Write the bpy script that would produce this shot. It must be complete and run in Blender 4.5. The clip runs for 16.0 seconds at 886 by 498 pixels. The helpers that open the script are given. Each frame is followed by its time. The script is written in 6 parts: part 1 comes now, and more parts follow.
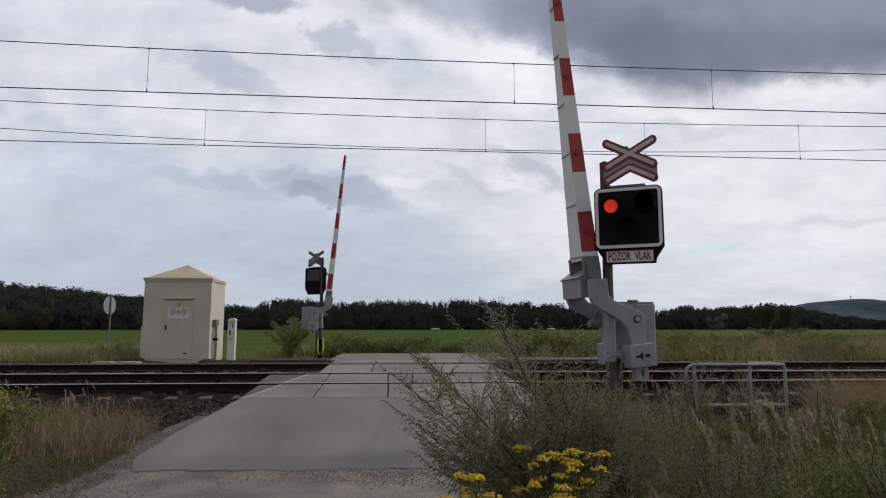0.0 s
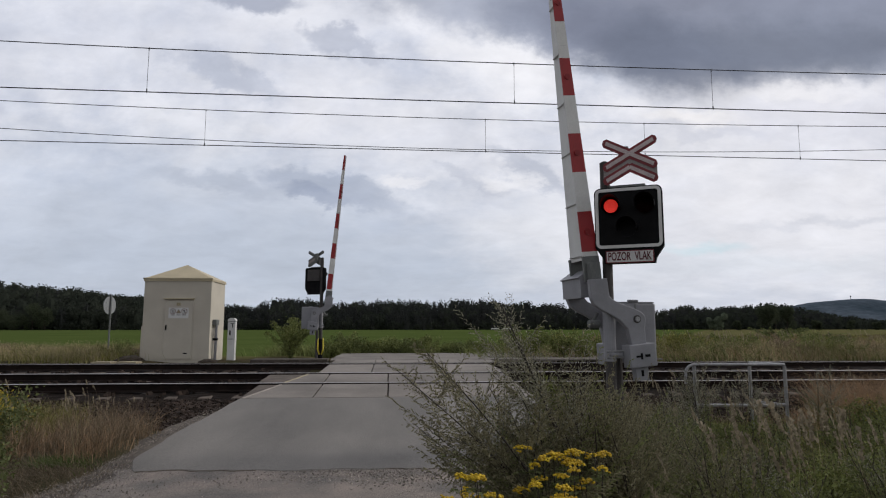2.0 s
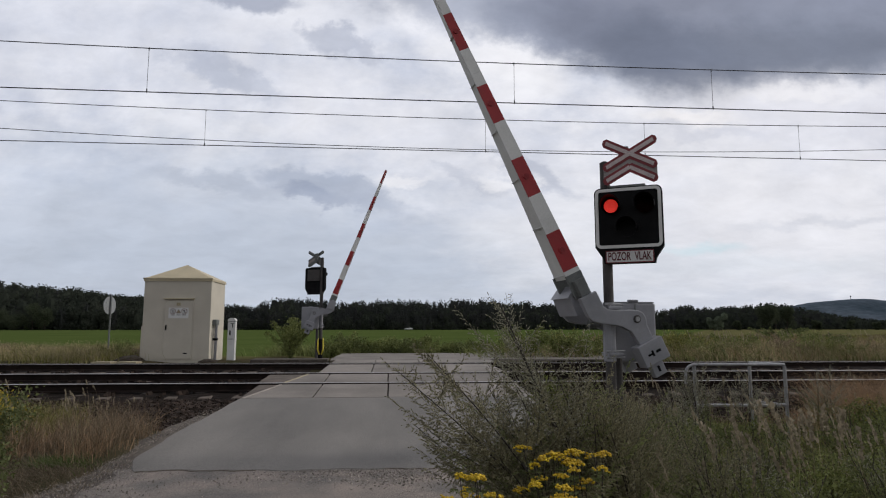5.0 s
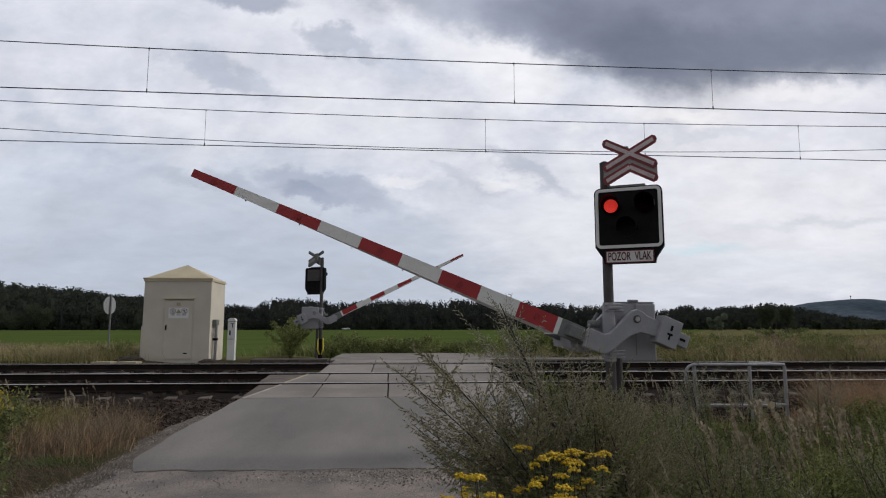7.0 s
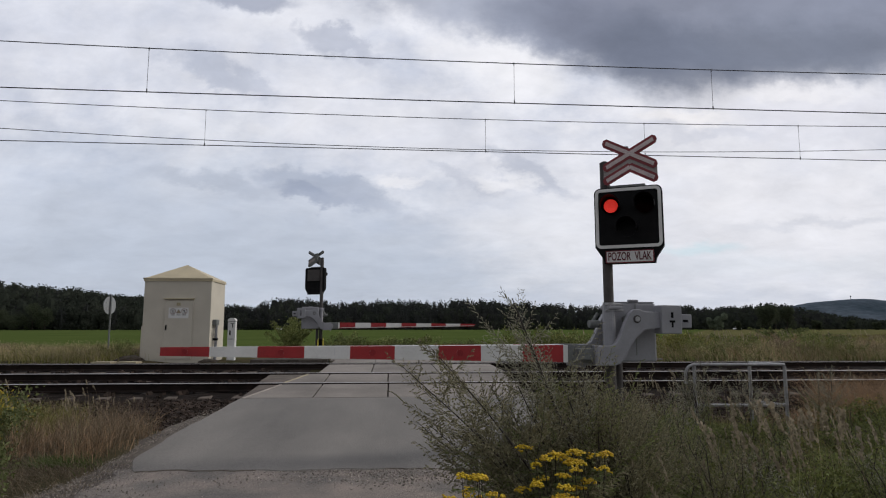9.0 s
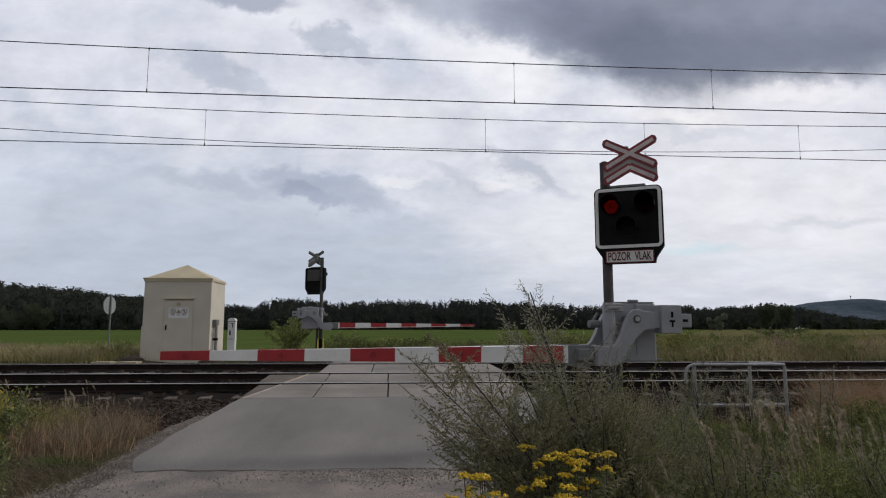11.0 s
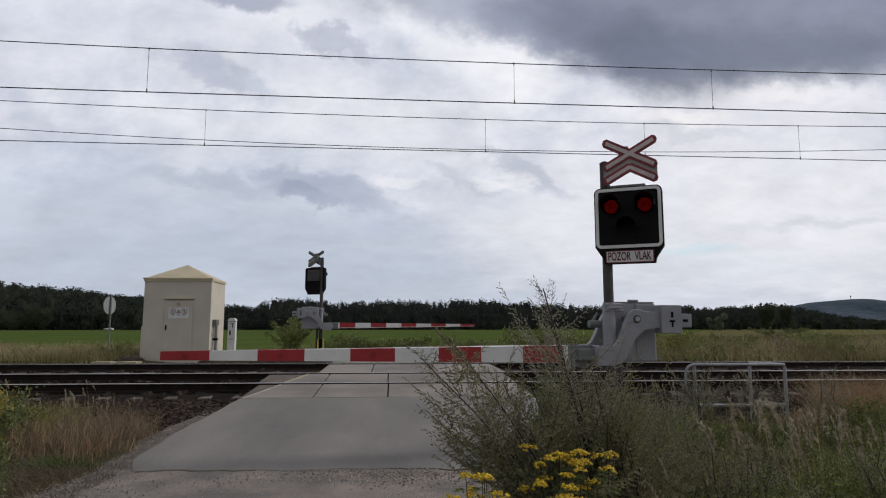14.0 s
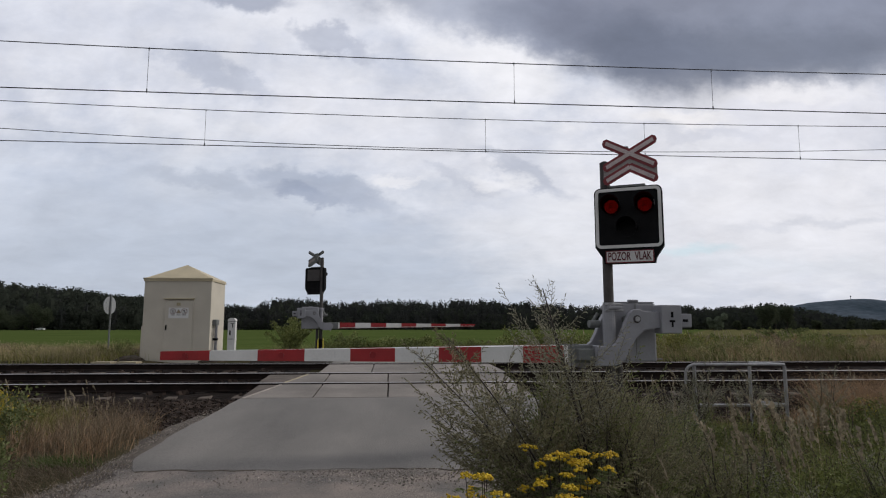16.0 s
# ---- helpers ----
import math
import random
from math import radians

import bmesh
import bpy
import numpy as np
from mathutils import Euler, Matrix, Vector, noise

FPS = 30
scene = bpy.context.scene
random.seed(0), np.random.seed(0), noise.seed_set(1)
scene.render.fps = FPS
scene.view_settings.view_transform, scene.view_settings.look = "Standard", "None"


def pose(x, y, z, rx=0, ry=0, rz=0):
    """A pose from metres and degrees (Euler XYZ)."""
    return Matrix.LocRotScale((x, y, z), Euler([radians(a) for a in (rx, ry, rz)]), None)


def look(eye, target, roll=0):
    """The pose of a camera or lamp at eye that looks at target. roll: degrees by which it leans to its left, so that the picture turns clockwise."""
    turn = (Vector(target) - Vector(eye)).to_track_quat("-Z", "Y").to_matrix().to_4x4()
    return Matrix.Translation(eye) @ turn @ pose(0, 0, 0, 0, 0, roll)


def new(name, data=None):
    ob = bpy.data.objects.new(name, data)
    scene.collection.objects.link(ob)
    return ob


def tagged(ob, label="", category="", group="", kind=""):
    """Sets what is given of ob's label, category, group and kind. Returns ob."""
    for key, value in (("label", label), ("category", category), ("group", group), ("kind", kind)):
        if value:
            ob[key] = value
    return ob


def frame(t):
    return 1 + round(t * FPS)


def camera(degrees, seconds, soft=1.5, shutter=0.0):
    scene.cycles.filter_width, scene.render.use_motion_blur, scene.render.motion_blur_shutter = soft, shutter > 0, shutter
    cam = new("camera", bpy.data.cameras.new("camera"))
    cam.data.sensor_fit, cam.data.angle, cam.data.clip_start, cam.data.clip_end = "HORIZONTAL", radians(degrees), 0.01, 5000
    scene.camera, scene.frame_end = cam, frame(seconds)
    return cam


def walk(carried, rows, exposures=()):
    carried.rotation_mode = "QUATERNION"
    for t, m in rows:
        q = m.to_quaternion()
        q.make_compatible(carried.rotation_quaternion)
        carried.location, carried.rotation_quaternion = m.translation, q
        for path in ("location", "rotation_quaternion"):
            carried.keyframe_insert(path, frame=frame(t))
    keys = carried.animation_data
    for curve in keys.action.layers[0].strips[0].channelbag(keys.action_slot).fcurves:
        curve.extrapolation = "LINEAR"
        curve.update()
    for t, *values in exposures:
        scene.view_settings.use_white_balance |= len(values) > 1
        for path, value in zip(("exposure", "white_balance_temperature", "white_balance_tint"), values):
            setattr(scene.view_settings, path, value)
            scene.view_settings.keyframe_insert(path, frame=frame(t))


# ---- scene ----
# Level crossing beside open fields. x runs along the railway, y across it, z up; the near road surface is z = 0.
F_PX = 1105.0
cam = camera(2 * math.degrees(math.atan(784 / F_PX)), 16.0, soft=1.12)
EYE = (0.0, 0.0, 1.44)
walk(cam, [(0, pose(*EYE, 96.92, 0, -4.7)), (16, pose(*EYE, 96.92, 0, -4.7))])

# ---------------------------------------------------------------- world and sun
world = bpy.data.worlds.new("overcast_sky")
scene.world = world
world.use_nodes = True
wn, wl = world.node_tree.nodes, world.node_tree.links
wn.clear()
w_out = wn.new("ShaderNodeOutputWorld")
w_sky = wn.new("ShaderNodeTexSky")
w_sky.sky_type = "NISHITA"
w_sky.sun_disc = False
w_sky.sun_elevation = radians(33)
w_sky.sun_rotation = radians(82)
w_bg = wn.new("ShaderNodeBackground")
w_bg.inputs["Strength"].default_value = 0.06
wl.new(w_sky.outputs[0], w_bg.inputs["Color"])
w_cloud = wn.new("ShaderNodeBackground")
w_co = wn.new("ShaderNodeTexCoord")
w_no = wn.new("ShaderNodeTexNoise")
w_no.inputs["Scale"].default_value = 3.0
w_no.inputs["Detail"].default_value = 6.0
wl.new(w_co.outputs["Generated"], w_no.inputs["Vector"])
w_ra = wn.new("ShaderNodeValToRGB")
w_ra.color_ramp.elements[0].position, w_ra.color_ramp.elements[0].color = 0.3, (0.37, 0.38, 0.42, 1)
w_ra.color_ramp.elements[1].position, w_ra.color_ramp.elements[1].color = 0.7, (0.68, 0.675, 0.69, 1)
wl.new(w_no.outputs[0], w_ra.inputs[0])
wl.new(w_ra.outputs[0], w_cloud.inputs["Color"])
w_mix = wn.new("ShaderNodeMixShader")
w_mix.inputs[0].default_value = 0.85
wl.new(w_bg.outputs[0], w_mix.inputs[1])
wl.new(w_cloud.outputs[0], w_mix.inputs[2])
wl.new(w_mix.outputs[0], w_out.inputs[0])

sun = new("sun", bpy.data.lights.new("sun", "SUN"))
sun.data.energy, sun.data.angle, sun.data.color = 1.6, radians(18), (1.0, 0.95, 0.88)
sun.matrix_world = look((38, 5, 25), (0, 0, 0))


# ---------------------------------------------------------------- materials
def material(name, color, color_b=None, rough=0.8, metal=0.0, scale=3.0, fine=40.0, bump=0.2, spread=0.0, island=0.0,
             spec=0.5, stretch=None, grit=0.25):
    """Two scales of noise between two colours, with bump; spread / island vary pieces by object or by loose piece."""
    m = bpy.data.materials.new(name)
    m.use_nodes = True
    n, l = m.node_tree.nodes, m.node_tree.links
    b = n["Principled BSDF"]
    color_b = color_b or tuple(c * 0.7 for c in color)
    co = n.new("ShaderNodeTexCoord")
    src = co.outputs["Object"]
    if stretch:
        mp = n.new("ShaderNodeMapping")
        mp.inputs["Scale"].default_value = stretch
        l.new(src, mp.inputs["Vector"])
        src = mp.outputs[0]
    big, small = n.new("ShaderNodeTexNoise"), n.new("ShaderNodeTexNoise")
    for tex, s, d in ((big, scale, 5.0), (small, fine, 3.0)):
        tex.inputs["Scale"].default_value, tex.inputs["Detail"].default_value = s, d
        l.new(src, tex.inputs["Vector"])
    ramp = n.new("ShaderNodeMapRange")
    ramp.inputs["From Min"].default_value, ramp.inputs["From Max"].default_value = 0.3, 0.7
    l.new(big.outputs[0], ramp.inputs["Value"])
    mix = n.new("ShaderNodeMix")
    mix.data_type = "RGBA"
    mix.inputs["A"].default_value, mix.inputs["B"].default_value = (*color, 1), (*color_b, 1)
    l.new(ramp.outputs[0], mix.inputs["Factor"])
    grain = n.new("ShaderNodeMapRange")
    grain.inputs["From Min"].default_value, grain.inputs["From Max"].default_value = 0.25, 0.75
    grain.inputs["To Min"].default_value, grain.inputs["To Max"].default_value = 1 - grit, 1 + grit
    l.new(small.outputs[0], grain.inputs["Value"])
    value = grain.outputs[0]
    for amount, node, sock in ((spread, "ShaderNodeObjectInfo", "Random"), (island, "ShaderNodeNewGeometry", "Random Per Island")):
        if amount:
            info, mr, mul = n.new(node), n.new("ShaderNodeMapRange"), n.new("ShaderNodeMath")
            mr.inputs["To Min"].default_value, mr.inputs["To Max"].default_value = 1 - amount, 1 + amount
            l.new(info.outputs[sock], mr.inputs["Value"])
            mul.operation = "MULTIPLY"
            l.new(value, mul.inputs[0])
            l.new(mr.outputs[0], mul.inputs[1])
            value = mul.outputs[0]
    hsv = n.new("ShaderNodeHueSaturation")
    l.new(mix.outputs["Result"], hsv.inputs["Color"])
    l.new(value, hsv.inputs["Value"])
    l.new(hsv.outputs[0], b.inputs["Base Color"])
    b.inputs["Roughness"].default_value, b.inputs["Metallic"].default_value = rough, metal
    b.inputs["Specular IOR Level"].default_value = spec
    if bump:
        bp = n.new("ShaderNodeBump")
        bp.inputs["Strength"].default_value, bp.inputs["Distance"].default_value = bump, 0.01
        l.new(small.outputs[0], bp.inputs["Height"])
        l.new(bp.outputs[0], b.inputs["Normal"])
    return m


def leafy(name, color, color_b, island=0.35, scale=0.8, through_light=0.25, spec=0.2):
    """Leaves and blades: diffuse with some light let through."""
    m = material(name, color, color_b, rough=0.75, scale=scale, fine=30, bump=0, island=island, spec=spec)
    n, l = m.node_tree.nodes, m.node_tree.links
    b = n["Principled BSDF"]
    tr, mx = n.new("ShaderNodeBsdfTranslucent"), n.new("ShaderNodeMixShader")
    l.new(b.inputs["Base Color"].links[0].from_socket, tr.inputs["Color"])
    mx.inputs[0].default_value = through_light
    l.new(b.outputs[0], mx.inputs[1])
    l.new(tr.outputs[0], mx.inputs[2])
    l.new(mx.outputs[0], n["Material Output"].inputs["Surface"])
    return m


def glowing(name, color, strength):
    m = bpy.data.materials.new(name)
    m.use_nodes = True
    n, l = m.node_tree.nodes, m.node_tree.links
    b = n["Principled BSDF"]
    b.inputs["Base Color"].default_value = (*color, 1)
    b.inputs["Emission Color"].default_value = (*color, 1)
    vo, mr, co = n.new("ShaderNodeTexVoronoi"), n.new("ShaderNodeMapRange"), n.new("ShaderNodeTexCoord")
    vo.inputs["Scale"].default_value = 55
    l.new(co.outputs["Object"], vo.inputs["Vector"])
    mr.inputs["From Min"].default_value, mr.inputs["From Max"].default_value = 0.08, 0.62
    mr.inputs["To Min"].default_value, mr.inputs["To Max"].default_value = strength, strength * 0.12
    l.new(vo.outputs["Distance"], mr.inputs["Value"])
    l.new(mr.outputs[0], b.inputs["Emission Strength"])
    return m


ASPHALT = material("asphalt", (0.196, 0.182, 0.168), (0.104, 0.098, 0.092), rough=0.9, scale=0.8, fine=90, bump=0.5, grit=0.3, stretch=(1.0, 0.35, 1.0))
OLD_ASPHALT = material("worn_gravelly_asphalt", (0.245, 0.205, 0.178), (0.105, 0.098, 0.093), rough=0.95, scale=2.0, fine=75, bump=0.9, grit=0.5)
CONCRETE = material("crossing_concrete", (0.225, 0.20, 0.18), (0.135, 0.12, 0.107), rough=0.9, scale=1.0, fine=50, bump=0.35, spread=0.10)
SLEEPER = material("sleeper_concrete", (0.15, 0.125, 0.108), (0.085, 0.07, 0.06), rough=0.9, scale=3, fine=50, bump=0.4, spread=0.15, spec=0.2)
RAIL_RUST = material("rusty_rail", (0.024, 0.016, 0.0135), (0.012, 0.009, 0.008), rough=0.9, scale=4, fine=80, bump=0.5, spec=0.12)
RAIL_TOP = material("polished_rail_head", (0.42, 0.40, 0.39), (0.33, 0.31, 0.30), rough=0.45, metal=1.0, scale=6, fine=90, bump=0.05, grit=0.1)
BALLAST = material("rusty_brown_ballast", (0.022, 0.0165, 0.0145), (0.011, 0.009, 0.008), rough=0.95, scale=2.5, fine=26, bump=1.0, grit=0.6, spec=0.1)
STONE = material("ballast_stone", (0.050, 0.037, 0.031), (0.020, 0.0155, 0.013), rough=0.95, scale=5, fine=60, bump=0.4, island=0.6, spec=0.1)
GRIT = material("pale_road_grit", (0.30, 0.265, 0.235), (0.17, 0.15, 0.135), rough=0.95, scale=5, fine=60, bump=0.4, island=0.5)
SHOULDER = material("gritty_brown_shoulder", (0.11, 0.09, 0.074), (0.045, 0.037, 0.03), rough=1.0, scale=4.5, fine=42, bump=0.9, grit=0.5)
SOIL = material("dark_heaped_soil", (0.060, 0.045, 0.034), (0.026, 0.021, 0.016), rough=1.0, scale=1.3, fine=22, bump=0.8, grit=0.5)
GREY_PAINT = material("light_grey_enamel", (0.26, 0.262, 0.285), (0.21, 0.212, 0.232), rough=0.5, scale=5, fine=70, bump=0.06, grit=0.07)
GREY_DARK = material("weathered_grey_sleeve", (0.15, 0.16, 0.155), (0.11, 0.115, 0.115), rough=0.65, scale=9, fine=70, bump=0.15, grit=0.15)
POLE_PAINT = material("dull_brown_grey_pole", (0.062, 0.055, 0.053), (0.038, 0.034, 0.034), rough=0.7, scale=6, fine=70, bump=0.2)
BLACK = material("matt_black_plastic", (0.010, 0.010, 0.011), (0.006, 0.006, 0.007), rough=0.5, scale=8, fine=90, bump=0.08, spec=0.06)
RED = material("faded_red_reflective", (0.335, 0.012, 0.016), (0.25, 0.010, 0.013), rough=0.5, scale=5, fine=60, bump=0.05, grit=0.1)
RED_DARK = material("dark_red_lens", (0.022, 0.003, 0.004), (0.014, 0.002, 0.003), rough=0.6, scale=8, fine=120, bump=0.1, spec=0.03)
BAND_GREY = material("grey_sheet_backing", (0.30, 0.27, 0.26), (0.23, 0.20, 0.195), rough=0.6, scale=6, fine=60, bump=0.05)
BAND_PALE = material("greyed_reflective_band", (0.54, 0.46, 0.46), (0.44, 0.37, 0.37), rough=0.6, scale=6, fine=60, bump=0.05)
DEEP_RED = material("dark_crossbuck_red", (0.22, 0.028, 0.036), (0.16, 0.02, 0.027), rough=0.55, scale=6, fine=60, bump=0.05)
LETTER_DARK = material("dark_brown_lettering", (0.11, 0.018, 0.026), (0.085, 0.014, 0.02), rough=0.6, bump=0)
WHITE = material("slightly_dirty_white_paint", (0.67, 0.67, 0.66), (0.57, 0.57, 0.555), rough=0.5, scale=3, fine=50, bump=0.05, grit=0.06)
OFFWHITE = material("greyed_white_sheet", (0.62, 0.62, 0.62), (0.52, 0.52, 0.52), rough=0.55, scale=4, fine=50, bump=0.06, grit=0.08)
GALVANISED = material("galvanised_tube", (0.36, 0.36, 0.37), (0.25, 0.25, 0.26), rough=0.5, metal=0.5, scale=7, fine=60, bump=0.1)
WIRE = material("weathered_copper_wire", (0.045, 0.045, 0.05), (0.03, 0.03, 0.034), rough=0.6, metal=0.4, bump=0)
CREAM = material("cream_rendered_wall", (0.545, 0.505, 0.428), (0.475, 0.437, 0.367), rough=0.85, scale=1.5, fine=90, bump=0.25, grit=0.08)
CREAM_ROOF = material("tan_roof_sheet", (0.50, 0.43, 0.29), (0.42, 0.36, 0.25), rough=0.6, scale=2, fine=60, bump=0.08, grit=0.08)
CREAM_DOOR = material("cream_steel_door", (0.525, 0.485, 0.41), (0.475, 0.437, 0.367), rough=0.5, scale=2, fine=80, bump=0.05, grit=0.05)
YELLOW = material("yellow_plastic", (0.7, 0.58, 0.05), (0.6, 0.48, 0.05), rough=0.5)
LENS_CLEAR = material("dark_smoked_lens", (0.010, 0.010, 0.012), (0.008, 0.008, 0.009), rough=0.4, bump=0, spec=0.05)
REFLECTOR = material("round_red_reflector", (0.27, 0.018, 0.022), (0.20, 0.014, 0.018), rough=0.35, scale=8, fine=120, bump=0.2, spec=0.3)
YELLOW_EDGE = material("faded_yellow_paint", (0.40, 0.34, 0.22), (0.27, 0.23, 0.16), rough=0.85, scale=1.5)
STAINED = material("brown_stained_concrete", (0.12, 0.095, 0.078), (0.065, 0.052, 0.044), rough=0.95, scale=4, fine=50, bump=0.5)
SYMBOL_BROWN = material("faded_brown_symbol", (0.20, 0.12, 0.10), (0.15, 0.09, 0.075), rough=0.6, bump=0)
SIGN_GREY = material("plain_grey_sign_back", (0.30, 0.31, 0.32), (0.23, 0.24, 0.25), rough=0.55, metal=0.2, scale=3, fine=60, bump=0.05)


def tinted_lens():
    """Dark red plastic that lets a little of the light behind it through."""
    m = material("dark_red_tinted_lens", (0.022, 0.003, 0.004), (0.014, 0.002, 0.003), rough=0.6, scale=8, fine=120, bump=0.1, spec=0.03)
    n, l = m.node_tree.nodes, m.node_tree.links
    tr, mx = n.new("ShaderNodeBsdfTransparent"), n.new("ShaderNodeMixShader")
    tr.inputs["Color"].default_value = (0.45, 0.3, 0.3, 1)
    mx.inputs[0].default_value = 0.66
    l.new(n["Principled BSDF"].outputs[0], mx.inputs[1])
    l.new(tr.outputs[0], mx.inputs[2])
    l.new(mx.outputs[0], n["Material Output"].inputs["Surface"])
    return m


LENS_RED = tinted_lens()
LED_RED = glowing("lit_red_led_lens", (1.0, 0.05, 0.035), 1.0)
CAR_PAINT = material("white_car_paint", (0.8, 0.8, 0.8), (0.76, 0.76, 0.76), rough=0.3, bump=0)
CAR_GLASS = material("dark_car_glass", (0.02, 0.022, 0.025), rough=0.1, bump=0)
RUBBER = material("tyre_rubber", (0.02, 0.02, 0.02), rough=0.9)
BARK = material("bark", (0.06, 0.048, 0.038), (0.03, 0.025, 0.02), rough=0.95, scale=6, fine=40, bump=0.6)

GRASS_GREEN = leafy("green_grass_blades", (0.222, 0.210, 0.060), (0.142, 0.146, 0.042), island=0.6)
GRASS_DRY = leafy("dry_straw_blades", (0.255, 0.197, 0.132), (0.15, 0.118, 0.08), island=0.6)
GRASS_PALE = leafy("pale_seeding_grass", (0.37, 0.30, 0.19), (0.22, 0.20, 0.11), island=0.5, scale=0.35)
SEED_HEAD = leafy("pale_grass_seed_heads", (0.34, 0.29, 0.21), (0.24, 0.20, 0.14))
MUGWORT_LEAF = leafy("grey_green_mugwort_leaves", (0.185, 0.205, 0.082), (0.12, 0.14, 0.055), island=0.35)
MUGWORT_BUD = leafy("brownish_mugwort_buds", (0.315, 0.30, 0.225), (0.20, 0.195, 0.14), island=0.32)
STEM = material("dark_reddish_stem", (0.036, 0.025, 0.022), (0.025, 0.022, 0.016), rough=0.8, bump=0.1)
TANSY_LEAF = leafy("dark_green_feathery_leaves", (0.13, 0.15, 0.058), (0.09, 0.107, 0.043))
TANSY_YELLOW = material("yellow_button_flowers", (0.55, 0.40, 0.012), (0.42, 0.26, 0.01), rough=0.8, scale=20, fine=200, bump=0.4, island=0.2)
SHRUB_LEAF = leafy("yellow_green_shrub_leaves", (0.16, 0.17, 0.05), (0.09, 0.115, 0.038), island=0.5)
WEED_LEAF = leafy("mid_green_weed_leaves", (0.188, 0.208, 0.070), (0.12, 0.142, 0.050), island=0.5)
RUST_GRASS = leafy("rust_brown_dry_grass", (0.36, 0.235, 0.145), (0.22, 0.15, 0.09), island=0.5)
STRAW = leafy("bleached_straw", (0.46, 0.37, 0.22), (0.30, 0.25, 0.14), island=0.45)
LITTER = leafy("dead_grass_litter", (0.20, 0.155, 0.105), (0.10, 0.080, 0.054), island=0.6)
MUGWORT_BROWN = leafy("olive_brown_mugwort_buds", (0.245, 0.225, 0.14), (0.16, 0.15, 0.088), island=0.35)
FIELD_DARK = leafy("mid_green_far_foliage", (0.075, 0.088, 0.055), (0.050, 0.060, 0.040), island=0.3, scale=0.05, through_light=0.35, spec=0.0)
FRESH = leafy("fresh_green_grass", (0.105, 0.14, 0.042), (0.065, 0.09, 0.030), island=0.4)
GOLDENROD = leafy("yellow_goldenrod_sprays", (0.5, 0.38, 0.04), (0.3, 0.26, 0.04), island=0.4)
# far woods: both leaf colours lifted towards grey to carry distance haze
PINE = leafy("dark_pine_needles_hazed", (0.052, 0.054, 0.052), (0.034, 0.039, 0.038), island=0.15, scale=0.03, through_light=0.4, spec=0.0)
BROADLEAF = leafy("dark_broadleaf_foliage_hazed", (0.054, 0.061, 0.047), (0.034, 0.041, 0.034), island=0.2, scale=0.03, through_light=0.4, spec=0.0)
FIELD_LEAF = leafy("grey_green_tree_leaves", (0.15, 0.178, 0.125), (0.10, 0.125, 0.085), island=0.3, scale=0.1)
# wooded hill; the bluish haze of distance is mixed into its base colours
HAZED_HILL_WOODS = material("distant_wooded_hill_hazed", (0.110, 0.132, 0.155), (0.046, 0.064, 0.078), rough=1.0, scale=0.006, fine=0.04, bump=0, spec=0.0)


